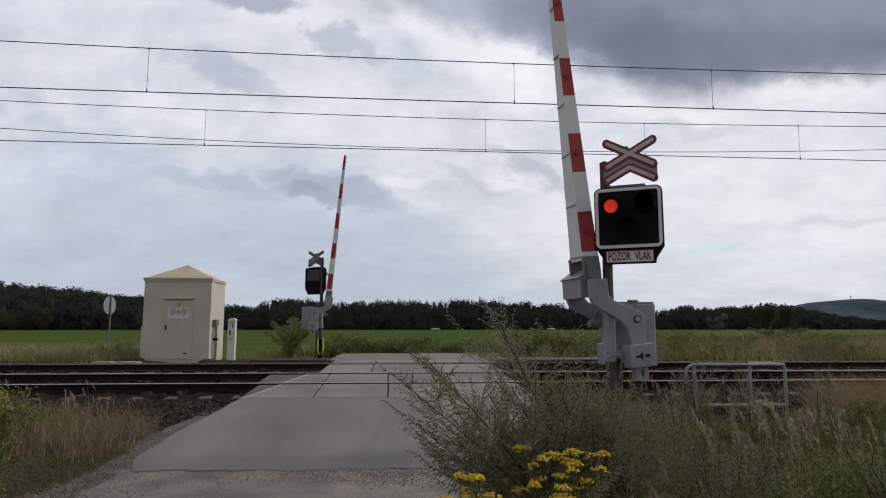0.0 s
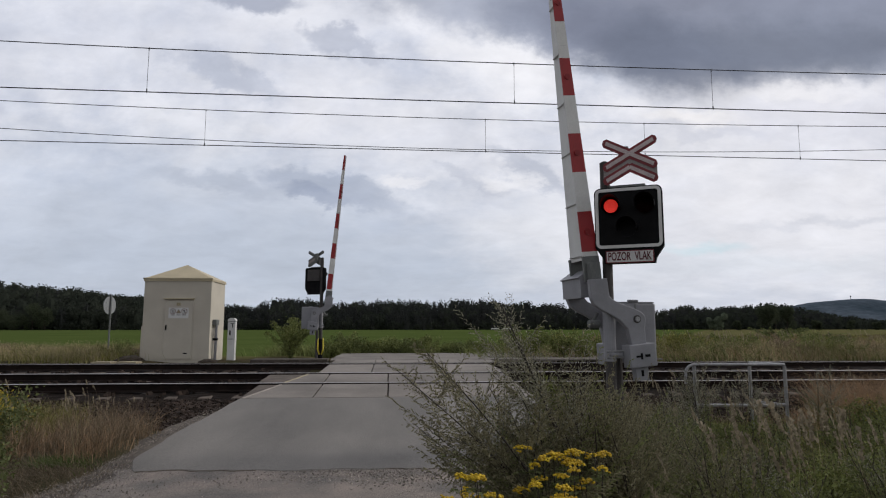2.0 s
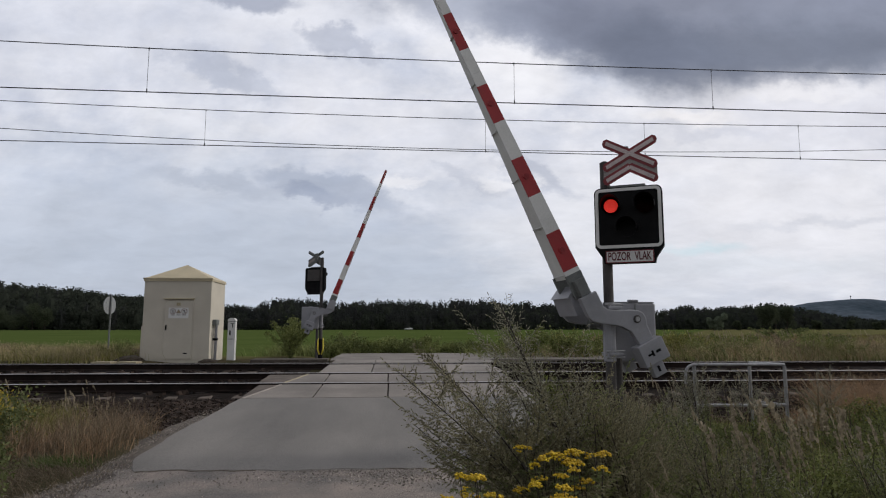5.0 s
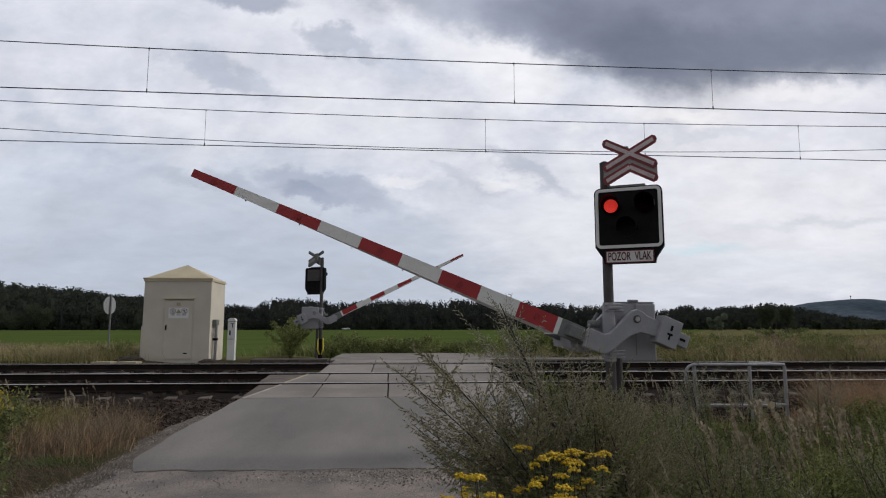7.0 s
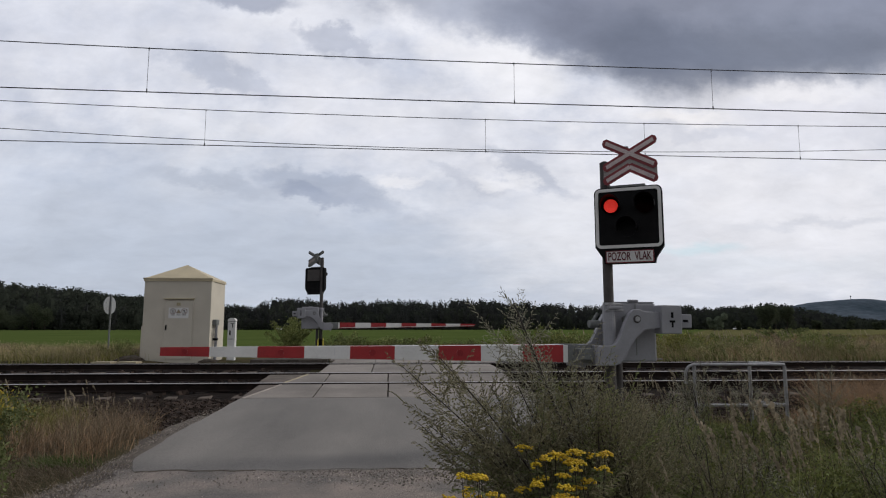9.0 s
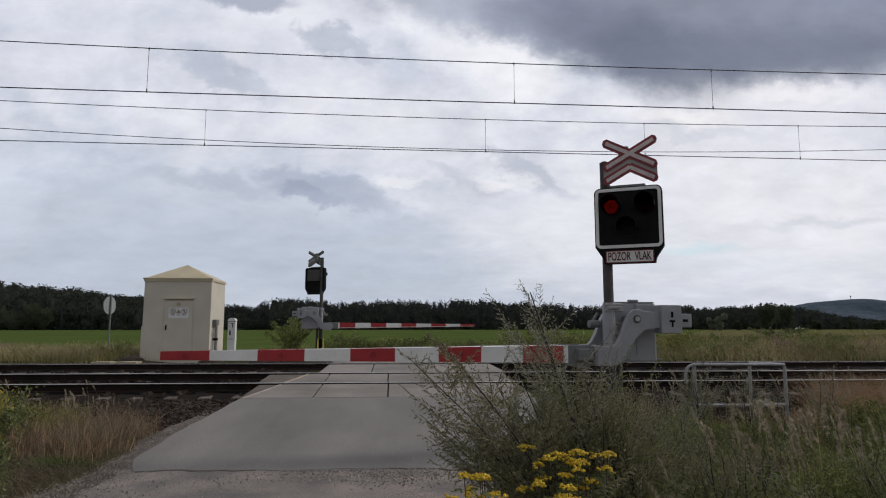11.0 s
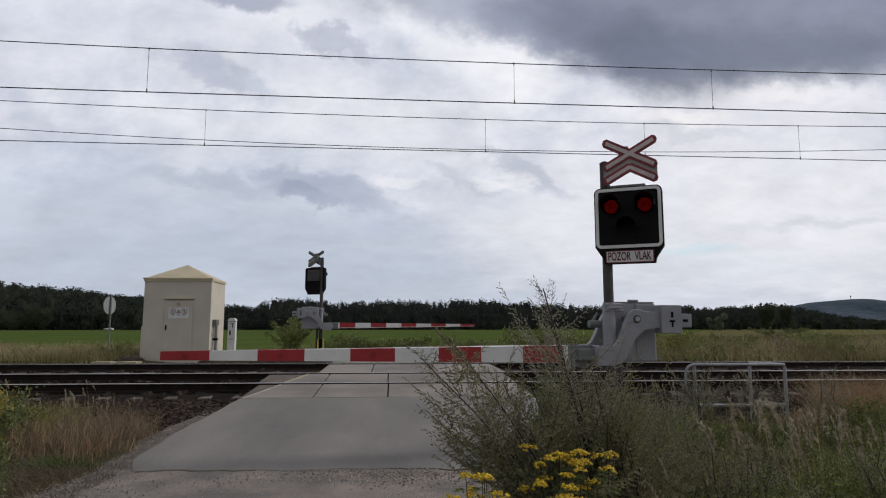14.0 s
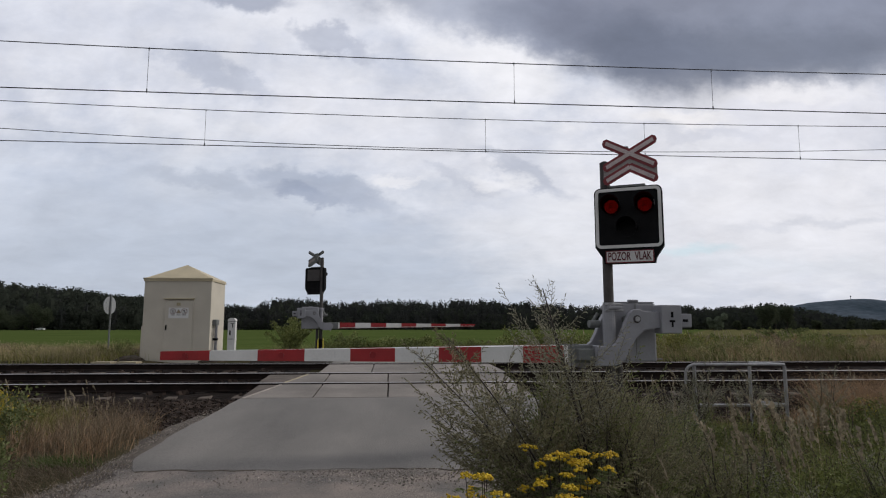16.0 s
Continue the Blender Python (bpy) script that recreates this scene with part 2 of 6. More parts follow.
def meadow():
    """Soil under the verges, a green crop further out, with drier patches."""
    m = material("field_and_verge", (0.076, 0.102, 0.030), (0.058, 0.082, 0.024), rough=1.0, scale=0.05, fine=3.0, bump=0.6, grit=0.2, spec=0.0)
    n, l = m.node_tree.nodes, m.node_tree.links
    b = n["Principled BSDF"]
    crop = b.inputs["Base Color"].links[0].from_socket
    co, sep = n.new("ShaderNodeTexCoord"), n.new("ShaderNodeSeparateXYZ")
    l.new(co.outputs["Object"], sep.inputs[0])
    no = n.new("ShaderNodeTexNoise")
    no.inputs["Scale"].default_value, no.inputs["Detail"].default_value = 0.25, 6
    l.new(co.outputs["Object"], no.inputs["Vector"])
    soil_no = n.new("ShaderNodeTexNoise")
    soil_no.inputs["Scale"].default_value, soil_no.inputs["Detail"].default_value = 2.2, 8
    l.new(co.outputs["Object"], soil_no.inputs["Vector"])
    ramp = n.new("ShaderNodeValToRGB")
    ramp.color_ramp.elements[0].position, ramp.color_ramp.elements[0].color = 0.3, (0.04, 0.04, 0.022, 1)
    ramp.color_ramp.elements[1].position, ramp.color_ramp.elements[1].color = 0.7, (0.070, 0.056, 0.037, 1)
    l.new(soil_no.outputs[0], ramp.inputs[0])
    wob = n.new("ShaderNodeMath")
    wob.operation = "MULTIPLY_ADD"
    wob.inputs[1].default_value = 10.0
    l.new(no.outputs[0], wob.inputs[0])
    l.new(sep.outputs["Y"], wob.inputs[2])
    side, push, less = n.new("ShaderNodeMath"), n.new("ShaderNodeMath"), n.new("ShaderNodeMath")
    side.operation, push.operation, less.operation = "SUBTRACT", "MAXIMUM", "MULTIPLY_ADD"
    l.new(sep.outputs["X"], side.inputs[0])
    side.inputs[1].default_value = 4.0
    l.new(side.outputs[0], push.inputs[0])
    push.inputs[1].default_value = 0.0
    l.new(push.outputs[0], less.inputs[0])
    less.inputs[1].default_value = -1.8
    l.new(wob.outputs[0], less.inputs[2])
    mr = n.new("ShaderNodeMapRange")
    mr.inputs["From Min"].default_value, mr.inputs["From Max"].default_value = 31, 38
    l.new(less.outputs[0], mr.inputs["Value"])
    dry = n.new("ShaderNodeValToRGB")
    dry.color_ramp.elements[0].position, dry.color_ramp.elements[0].color = 0.35, (0.082, 0.092, 0.032, 1)
    dry.color_ramp.elements[1].position, dry.color_ramp.elements[1].color = 0.65, (0.140, 0.120, 0.062, 1)
    l.new(no.outputs[0], dry.inputs[0])
    far = n.new("ShaderNodeMapRange")
    far.inputs["From Min"].default_value, far.inputs["From Max"].default_value = 23.5, 26
    l.new(sep.outputs["Y"], far.inputs["Value"])
    base = n.new("ShaderNodeMix")
    base.data_type = "RGBA"
    l.new(far.outputs[0], base.inputs["Factor"])
    l.new(ramp.outputs[0], base.inputs["A"])
    l.new(dry.outputs[0], base.inputs["B"])
    mix = n.new("ShaderNodeMix")
    mix.data_type = "RGBA"
    l.new(mr.outputs[0], mix.inputs["Factor"])
    l.new(base.outputs["Result"], mix.inputs["A"])
    l.new(crop, mix.inputs["B"])
    l.new(mix.outputs["Result"], b.inputs["Base Color"])
    return m


MEADOW = meadow()


def sky_material():
    """Layered cloud deck in perspective, with the heavier grey bank and a few bluish gaps where they stand."""
    m = bpy.data.materials.new("drifting_clouds")
    m.use_nodes = True
    n, l = m.node_tree.nodes, m.node_tree.links
    n.clear()

    def node(kind, **inputs):
        nd = n.new(kind)
        for k, v in inputs.items():
            nd.inputs[int(k[1:]) if k[0] == "i" and k[1:].isdigit() else k.replace("_", " ")].default_value = v
        return nd

    def calc(op, a, b=None, c=None, clamp=False):
        nd = n.new("ShaderNodeMath")
        nd.operation, nd.use_clamp = op, clamp
        for i, v in enumerate((a, b, c)):
            if v is None:
                continue
            if isinstance(v, (int, float)):
                nd.inputs[i].default_value = v
            else:
                l.new(v, nd.inputs[i])
        return nd.outputs[0]

    def fractal(vec, scale, detail, distort=0.0):
        t = node("ShaderNodeTexNoise", Scale=scale, Detail=detail, Distortion=distort)
        t.inputs["Roughness"].default_value = 0.62
        l.new(vec, t.inputs["Vector"])
        return t.outputs[0]

    co, sep = n.new("ShaderNodeTexCoord"), n.new("ShaderNodeSeparateXYZ")
    l.new(co.outputs["Object"], sep.inputs[0])
    X, Y, Z = sep.outputs
    u, v = calc("DIVIDE", X, Y), calc("DIVIDE", Z, Y)
    flat = n.new("ShaderNodeCombineXYZ")
    l.new(u, flat.inputs[0])
    l.new(calc("MULTIPLY", calc("POWER", calc("MAXIMUM", v, 0.001), 0.6), 1.55), flat.inputs[1])
    other = n.new("ShaderNodeVectorMath")
    other.operation = "ADD"
    other.inputs[1].default_value = (3.7, 1.9, 5.1)
    l.new(flat.outputs[0], other.inputs[0])
    broad, puff = fractal(flat.outputs[0], 3.2, 6.0), fractal(other.outputs[0], 9.0, 10.0)
    edge_a, edge_b = fractal(flat.outputs[0], 11.0, 10.0), fractal(other.outputs[0], 14.0, 10.0)
    wx = calc("MULTIPLY_ADD", edge_a, 0.20, -0.10)
    wy = calc("MULTIPLY_ADD", edge_b, 0.13, -0.065)

    def bank(cx, cy, rx, ry, soft, tilt=0.0, rag=1.0):
        """A mask round (cx, cy), in tangents of azimuth and height, ragged by the noise."""
        du = calc("MULTIPLY_ADD", wx, rag, calc("SUBTRACT", u, cx))
        dv = calc("ADD", calc("MULTIPLY_ADD", wy, rag, calc("SUBTRACT", v, cy)), calc("MULTIPLY", du, tilt))
        a, b = calc("DIVIDE", du, rx), calc("DIVIDE", dv, ry)
        d = calc("SQRT", calc("ADD", calc("MULTIPLY", a, a), calc("MULTIPLY", b, b)))
        mr = node("ShaderNodeMapRange", i1=1.0 + soft, i2=1.0 - soft)
        mr.interpolation_type = "SMOOTHSTEP"
        l.new(d, mr.inputs[0])
        return mr.outputs[0]

    def blend(fac, a, b):
        nd = n.new("ShaderNodeMix")
        nd.data_type = "RGBA"
        l.new(fac, nd.inputs["Factor"])
        for s, val in (("A", a), ("B", b)):
            if isinstance(val, tuple):
                nd.inputs[s].default_value = (*val, 1)
            else:
                l.new(val, nd.inputs[s])
        return nd.outputs["Result"]

    ramp = n.new("ShaderNodeValToRGB")
    e = ramp.color_ramp.elements
    e[0].position, e[0].color = 0.40, (0.535, 0.575, 0.685, 1)
    e[1].position, e[1].color = 0.58, (0.82, 0.83, 0.89, 1)
    l.new(calc("MULTIPLY_ADD", broad, 0.5, calc("MULTIPLY", puff, 0.5)), ramp.inputs[0])
    col = ramp.outputs[0]
    for cx, cy, rx, ry, soft, tilt, shade, amount, rag in BROAD_CLOUDS + SMALL_PUFFS + STREAKS + GREY_BANK:
        fac = calc("MULTIPLY", bank(cx, cy, rx, ry, soft, tilt, rag), amount)
        col = blend(fac, col, shade)
    # wind-drawn wisps that fall away to the right, over everything
    lay = n.new("ShaderNodeMapping")
    lay.inputs["Rotation"].default_value = (0, 0, radians(20))
    lay.inputs["Scale"].default_value = (0.75, 1.15, 1.0)
    l.new(flat.outputs[0], lay.inputs["Vector"])
    wisp = fractal(lay.outputs[0], 16.0, 9.0, 0.5)
    fleck = fractal(lay.outputs[0], 6.0, 7.0, 0.3)
    gain = calc("ADD", calc("MULTIPLY_ADD", wisp, 0.26, 0.69), calc("MULTIPLY", fleck, 0.36))
    glow = node("ShaderNodeEmission")
    l.new(col, glow.inputs["Color"])
    l.new(gain, glow.inputs["Strength"])
    out = n.new("ShaderNodeOutputMaterial")
    l.new(glow.outputs[0], out.inputs["Surface"])
    return m


# centre, half width and half height (tangents), softness, tilt, colour, amount, raggedness
BROAD_CLOUDS = (
    (-0.575, 0.487, 0.400, 0.111, 0.90, 0.00, (0.672, 0.701, 0.799), 0.60, 1.00),
    (-0.535, 0.168, 0.513, 0.122, 0.80, 0.00, (0.521, 0.578, 0.687), 0.80, 0.80),
    (-0.203, 0.077, 0.816, 0.083, 0.80, 0.00, (0.479, 0.533, 0.631), 0.85, 0.50),
    (0.547, 0.178, 0.330, 0.132, 0.80, 0.00, (0.823, 0.823, 0.871), 0.80, 1.00),
    (0.615, 0.358, 0.262, 0.059, 0.80, 0.00, (0.791, 0.791, 0.855), 0.70, 1.00),
    (0.110, 0.437, 0.114, 0.055, 0.70, 0.20, (0.896, 0.896, 0.939), 0.80, 0.80),
    (-0.078, 0.329, 0.224, 0.068, 0.80, 0.20, (0.791, 0.799, 0.863), 0.60, 1.00),
    (0.198, 0.159, 0.137, 0.084, 0.80, 0.00, (0.815, 0.823, 0.871), 0.60, 1.00),
    (-0.214, 0.517, 0.115, 0.046, 0.80, 0.00, (0.839, 0.847, 0.905), 0.60, 0.90),
)
SMALL_PUFFS = (
    (-0.377, 0.419, 0.071, 0.034, 0.45, 0.45, (0.468, 0.509, 0.624), 0.70, 0.90),
    (-0.324, 0.388, 0.056, 0.022, 0.45, 0.30, (0.515, 0.552, 0.658), 0.60, 0.90),
    (-0.175, 0.479, 0.048, 0.024, 0.40, 0.10, (0.434, 0.468, 0.571), 0.70, 0.90),
    (-0.118, 0.461, 0.025, 0.014, 0.50, 0.20, (0.479, 0.509, 0.61), 0.60, 0.70),
    (-0.315, 0.545, 0.072, 0.018, 0.40, 0.10, (0.332, 0.366, 0.468), 0.80, 0.50),
    (-0.364, 0.229, 0.102, 0.013, 0.50, 0.20, (0.468, 0.515, 0.617), 0.70, 0.60),
    (-0.188, 0.223, 0.097, 0.025, 0.40, 0.20, (0.381, 0.429, 0.539), 0.70, 0.80),
    (-0.197, 0.204, 0.069, 0.015, 0.45, 0.22, (0.323, 0.371, 0.491), 0.65, 0.70),
    (-0.114, 0.195, 0.064, 0.017, 0.50, 0.10, (0.445, 0.491, 0.597), 0.60, 0.70),
)
STREAKS = (
    (-0.059, 0.236, 0.042, 0.011, 0.50, 0.10, (0.871, 0.871, 0.913), 0.70, 0.70),
    (0.149, 0.245, 0.069, 0.019, 0.50, 0.50, (0.479, 0.515, 0.617), 0.70, 0.80),
    (0.052, 0.234, 0.055, 0.014, 0.50, 0.30, (0.527, 0.558, 0.651), 0.60, 0.80),
    (0.444, 0.322, 0.112, 0.014, 0.60, 0.05, (0.631, 0.651, 0.738), 0.55, 0.80),
    (0.425, 0.122, 0.064, 0.010, 0.80, 0.00, (0.597, 0.761, 0.839), 0.60, 0.40),
    (0.638, 0.167, 0.137, 0.007, 0.70, -0.10, (0.631, 0.651, 0.723), 0.60, 0.40),
    (0.514, 0.095, 0.200, 0.014, 0.90, 0.00, (0.672, 0.716, 0.784), 0.50, 0.40),
    (0.417, 0.344, 0.075, 0.014, 0.70, 0.10, (0.922, 0.905, 0.922), 0.80, 0.60),
    (0.579, 0.383, 0.132, 0.015, 0.60, -0.05, (0.896, 0.888, 0.922), 0.70, 0.70),
)
GREY_BANK = (
    (0.098, 0.229, 0.042, 0.011, 0.60, 0.20, (0.888, 0.888, 0.922), 0.60, 0.60),
    (0.063, 0.535, 0.230, 0.051, 0.50, 0.22, (0.402, 0.434, 0.533), 0.80, 0.80),
    (0.253, 0.497, 0.181, 0.063, 0.40, 0.25, (0.305, 0.337, 0.434), 0.85, 0.60),
    (0.523, 0.545, 0.383, 0.134, 0.25, 0.00, (0.22, 0.242, 0.323), 0.93, 0.50),
    (0.385, 0.447, 0.142, 0.064, 0.45, 0.16, (0.165, 0.188, 0.254), 0.85, 0.40),
    (0.641, 0.462, 0.190, 0.054, 0.45, 0.00, (0.191, 0.216, 0.283), 0.75, 0.50),
    (0.637, 0.537, 0.182, 0.041, 0.70, 0.00, (0.27, 0.296, 0.381), 0.60, 0.60),
)
CLOUDS = sky_material()


# ---------------------------------------------------------------- building helpers
def part(name, bm, mat, parent=None, label=""):
    """Links a bmesh as one mesh object, under a thing or a part."""
    me = bpy.data.meshes.new(name)
    bm.normal_update()
    bm.to_mesh(me)
    bm.free()
    for m in mat if isinstance(mat, (list, tuple)) else [mat]:
        me.materials.append(m)
    ob = new(name, me)
    ob.parent = parent
    return tagged(ob, label)


def empty(name, m, label="", category="", group="", kind=""):
    ob = new(name)
    ob.matrix_basis = m
    ob.empty_display_size = 0.1
    return tagged(ob, label, category, group, kind)


def box(x0, x1, y0, y1, z0, z1, bevel=0.0, bm=None):
    bm = bm or bmesh.new()
    made = bmesh.ops.create_cube(bm, size=1.0)["verts"]
    for v in made:
        v.co = Vector((x0 + (v.co.x + 0.5) * (x1 - x0), y0 + (v.co.y + 0.5) * (y1 - y0), z0 + (v.co.z + 0.5) * (z1 - z0)))
    if bevel:
        edges = list({e for v in made for e in v.link_edges})
        bmesh.ops.bevel(bm, geom=edges, offset=bevel, segments=2, affect="EDGES", profile=0.6)
    return bm


def rod(p, q, r, n=12, bm=None, r2=None):
    """A capped round bar from p to q."""
    bm = bm or bmesh.new()
    p, q = Vector(p), Vector(q)
    d = q - p
    m = Matrix.Translation((p + q) / 2) @ d.to_track_quat("Z", "Y").to_matrix().to_4x4()
    bmesh.ops.create_cone(bm, cap_ends=True, segments=n, radius1=r, radius2=r if r2 is None else r2, depth=d.length, matrix=m)
    return bm


def slab(outline, y0, y1, bevel=0.0, bm=None):
    """An outline in x and z, given thickness along y."""
    bm = bm or bmesh.new()
    a = [bm.verts.new((x, y0, z)) for x, z in outline]
    b = [bm.verts.new((x, y1, z)) for x, z in outline]
    k = len(outline)
    faces = [bm.faces.new(a), bm.faces.new(b[::-1])]
    faces += [bm.faces.new((a[(i + 1) % k], a[i], b[i], b[(i + 1) % k])) for i in range(k)]
    bmesh.ops.recalc_face_normals(bm, faces=faces)
    if bevel:
        edges = list({e for f in faces[:2] for e in f.edges})
        bmesh.ops.bevel(bm, geom=edges, offset=bevel, segments=2, affect="EDGES", profile=0.6)
    return bm


def moved(bm, m):
    bmesh.ops.transform(bm, matrix=m, verts=bm.verts)
    return bm


def quads(name, verts, faces, mat, parent=None, label="", smooth=False):
    """One mesh object from arrays of vertices and four-sided faces."""
    me = bpy.data.meshes.new(name)
    verts, faces = np.asarray(verts, np.float32), np.asarray(faces, np.int32)
    me.vertices.add(len(verts))
    me.vertices.foreach_set("co", verts.ravel())
    me.loops.add(faces.size)
    me.loops.foreach_set("vertex_index", faces.ravel())
    me.polygons.add(len(faces))
    me.polygons.foreach_set("loop_start", np.arange(len(faces), dtype=np.int32) * 4)
    me.polygons.foreach_set("use_smooth", np.full(len(faces), smooth))
    me.update(calc_edges=True)
    me.materials.append(mat)
    ob = new(name, me)
    ob.parent = parent
    return tagged(ob, label)


def letters(name, words, size, mat, m, parent):
    """Flat raised lettering in the built-in font; it faces local -y before m."""
    cu = bpy.data.curves.new(name, "FONT")
    cu.offset = 0.018 * size
    cu.body, cu.size, cu.extrude, cu.align_x, cu.align_y = words, size, 0.002, "CENTER", "CENTER"
    tmp = bpy.data.objects.new(name, cu)
    scene.collection.objects.link(tmp)
    me = bpy.data.meshes.new_from_object(tmp.evaluated_get(bpy.context.evaluated_depsgraph_get()))
    bpy.data.objects.remove(tmp)
    me.materials.clear()
    me.materials.append(mat)
    me.transform(m @ pose(0, 0, 0, 90, 0, 0))
    ob = new(name, me)
    ob.parent = parent
    return ob


RNG = np.random.default_rng(11)


def blades(pos, height, width, lean, bend_dir, rows=4, jitter=0.35):
    """Arrays for grass blades: tapered strips that bend over. pos (n,3); the rest per blade."""
    n = len(pos)
    ang = RNG.uniform(0, 2 * np.pi, n)
    side = np.stack([np.cos(ang), np.sin(ang), np.zeros(n)], 1)
    V = np.zeros((n, rows, 2, 3))
    for k in range(rows):
        f = k / (rows - 1)
        mid = pos + np.stack([bend_dir[:, 0] * lean * f ** 1.8, bend_dir[:, 1] * lean * f ** 1.8, height * (f - 0.18 * (lean / height) * f ** 2)], 1)
        w = (width * (1 - 0.88 * f))[:, None] * side / 2
        V[:, k, 0], V[:, k, 1] = mid - w, mid + w
    base = (np.arange(n) * rows * 2)[:, None, None]
    k = np.arange(rows - 1)[None, :, None] * 2
    Q = (base + k + np.array([0, 1, 3, 2])[None, None, :]).reshape(-1, 4)
    return V.reshape(-1, 3), Q


def leaves(pos, direction, length, width):
    """Arrays for pointed leaves: a kite from each place along its direction, slightly folded."""
    n = len(pos)
    d = direction / np.maximum(np.linalg.norm(direction, axis=1, keepdims=True), 1e-6)
    s = np.cross(d, RNG.normal(size=(n, 3)))
    s /= np.maximum(np.linalg.norm(s, axis=1, keepdims=True), 1e-6)
    L, W = np.broadcast_to(length, n)[:, None], np.broadcast_to(width, n)[:, None]
    mid = pos + d * L * 0.45
    V = np.stack([pos, mid + s * W / 2, pos + d * L, mid - s * W / 2], 1)
    return V.reshape(-1, 3), np.arange(n * 4).reshape(-1, 4)


def tubes(paths, radii, sides=4):
    """Arrays for many thin stems: paths (n, k, 3), radii (n, k)."""
    n, k, _ = paths.shape
    a = np.arange(sides) * 2 * np.pi / sides
    ring = np.stack([np.cos(a), np.sin(a), np.zeros(sides)], 1)
    V = paths[:, :, None, :] + radii[:, :, None, None] * ring[None, None]
    base = (np.arange(n) * k * sides)[:, None, None, None] + (np.arange(k - 1) * sides)[None, :, None, None]
    i = np.arange(sides)
    q = np.stack([i, (i + 1) % sides, (i + 1) % sides + sides, i + sides], 1)
    return V.reshape(-1, 3), (base + q[None, None]).reshape(-1, 4)


# ---------------------------------------------------------------- ground
PROFILE_Y = [-400, 0, 8.4, 9.7, 12.0, 20.2, 21.0, 25.0, 32, 60, 150, 345, 5000]
PROFILE_Z = [0, 0, 0, -0.09, -0.2, 0.0, 0.20, 0.20, -0.15, -0.8, -1.3, -1.3, -1.3]
HILL_X = [-5000, -420, -300, -200, -110, -60, 0, 60, 120, 200, 5000]
HILL_Z = [15, 15, 12, 7, 2.5, 2, 0.5, 0, 0, 0, 0]


def ground_z(x, y):
    z = np.interp(y, PROFILE_Y, PROFILE_Z)
    x, y = np.asarray(x, float), np.asarray(y, float)
    s = np.clip((y - 350) / 80, 0, 1)
    near = (np.abs(x) < 16) & (np.abs(x) > 2.9) & (y > -8) & (y < 33) & ~((y > 9) & (y < 21.5))
    lump = 0.05 * np.sin(x * 1.7 + 0.6 * y) * np.cos(y * 1.3) + 0.03 * np.sin(x * 4.1) * np.sin(y * 3.7)
    return z + np.interp(x, HILL_X, HILL_Z) * s * s * (3 - 2 * s) + np.where(near, lump, 0)


def ground():
    ys = np.concatenate([[-400, -100, -30], np.arange(-8, 34, 0.35), np.arange(34, 60, 2), np.arange(60, 150, 10),
                         np.arange(150, 480, 15), [600, 900, 1500, 2500, 4800]])
    xs = np.concatenate([[-4800, -2000, -900, -600], np.arange(-420, -60, 30), np.arange(-60, -14, 4), np.arange(-14, 18, 0.4),
                         np.arange(18, 60, 4), np.arange(60, 420, 30), [600, 900, 2000, 4800]])
    gx, gy = np.meshgrid(xs, ys)
    gz = ground_z(gx, gy)
    on_road = (gx > -2.9) & (gx < 2.9) & (gy < 26)
    gz = gz - np.where(on_road, 0.06, 0)
    r, c = gx.shape
    i = np.arange(r * c).reshape(r, c)
    Q = np.stack([i[:-1, :-1], i[:-1, 1:], i[1:, 1:], i[1:, :-1]], -1).reshape(-1, 4)
    ob = quads("ground", np.stack([gx, gy, gz], -1).reshape(-1, 3), Q, MEADOW, smooth=True)
    tagged(ob, "flat green crop field with dry grassy verges", "ground", kind="structure")


def ragged_sheet(name, x0, x1, y0, y1, z_at, mat, thick, rag, label, step=0.12, right=None, left=None):
    """A road surface with worn, uneven edges and a real thickness."""
    rim = lambda a, b: np.concatenate([[a, a + 0.012], np.arange(a + step, b - step / 2, step), [b - 0.012, b]])
    xs, ys = rim(x0, x1), rim(y0, y1)
    gx, gy = np.meshgrid(xs, ys)
    wob = lambda a, s: sum(np.sin(a * f + s * p) * w for f, p, w in ((1.3, 1, 0.45), (3.1, 2, 0.3), (7.7, 3, 0.18), (15.0, 5, 0.12)))
    u, v = (gx - x0) / (x1 - x0), (gy - y0) / (y1 - y0)
    if right:
        gx = x0 + u * (np.interp(gy, *right) - x0)
    if left:
        gx = gx + (1 - u) * (np.interp(gy, *left) - x0)
    px = gx + rag[0] * wob(gy, 1.0) * (1 - u) ** 3 + rag[1] * wob(gy, 2.7) * u ** 3
    py = gy + rag[2] * wob(gx, 4.1) * (1 - v) ** 6 + rag[3] * wob(gx, 0.3) * v ** 6
    pz = z_at(px, py) + 0.006 * np.sin(px * 2.3) * np.sin(py * 1.9)
    edge = (u < 1e-6) | (u > 1 - 1e-6) | (v < 1e-6) | (v > 1 - 1e-6)
    pz = np.where(edge, pz - thick, pz)
    r, c = gx.shape
    i = np.arange(r * c).reshape(r, c)
    Q = np.stack([i[:-1, :-1], i[:-1, 1:], i[1:, 1:], i[1:, :-1]], -1).reshape(-1, 4)
    ob = quads(name, np.stack([px, py, pz], -1).reshape(-1, 3), Q, mat, smooth=~edge.ravel()[Q].any(1))
    ob.data.set_sharp_from_angle(angle=radians(25))
    return tagged(ob, label, "road", kind="structure")


ROAD_Y = [-10, 7.5, 9.0, 11.46, 20.2, 21.2, 25.2, 27, 40]
ROAD_Z = [0.0, 0.005, 0.05, 0.158, 0.333, 0.325, 0.32, 0.28, -0.2]


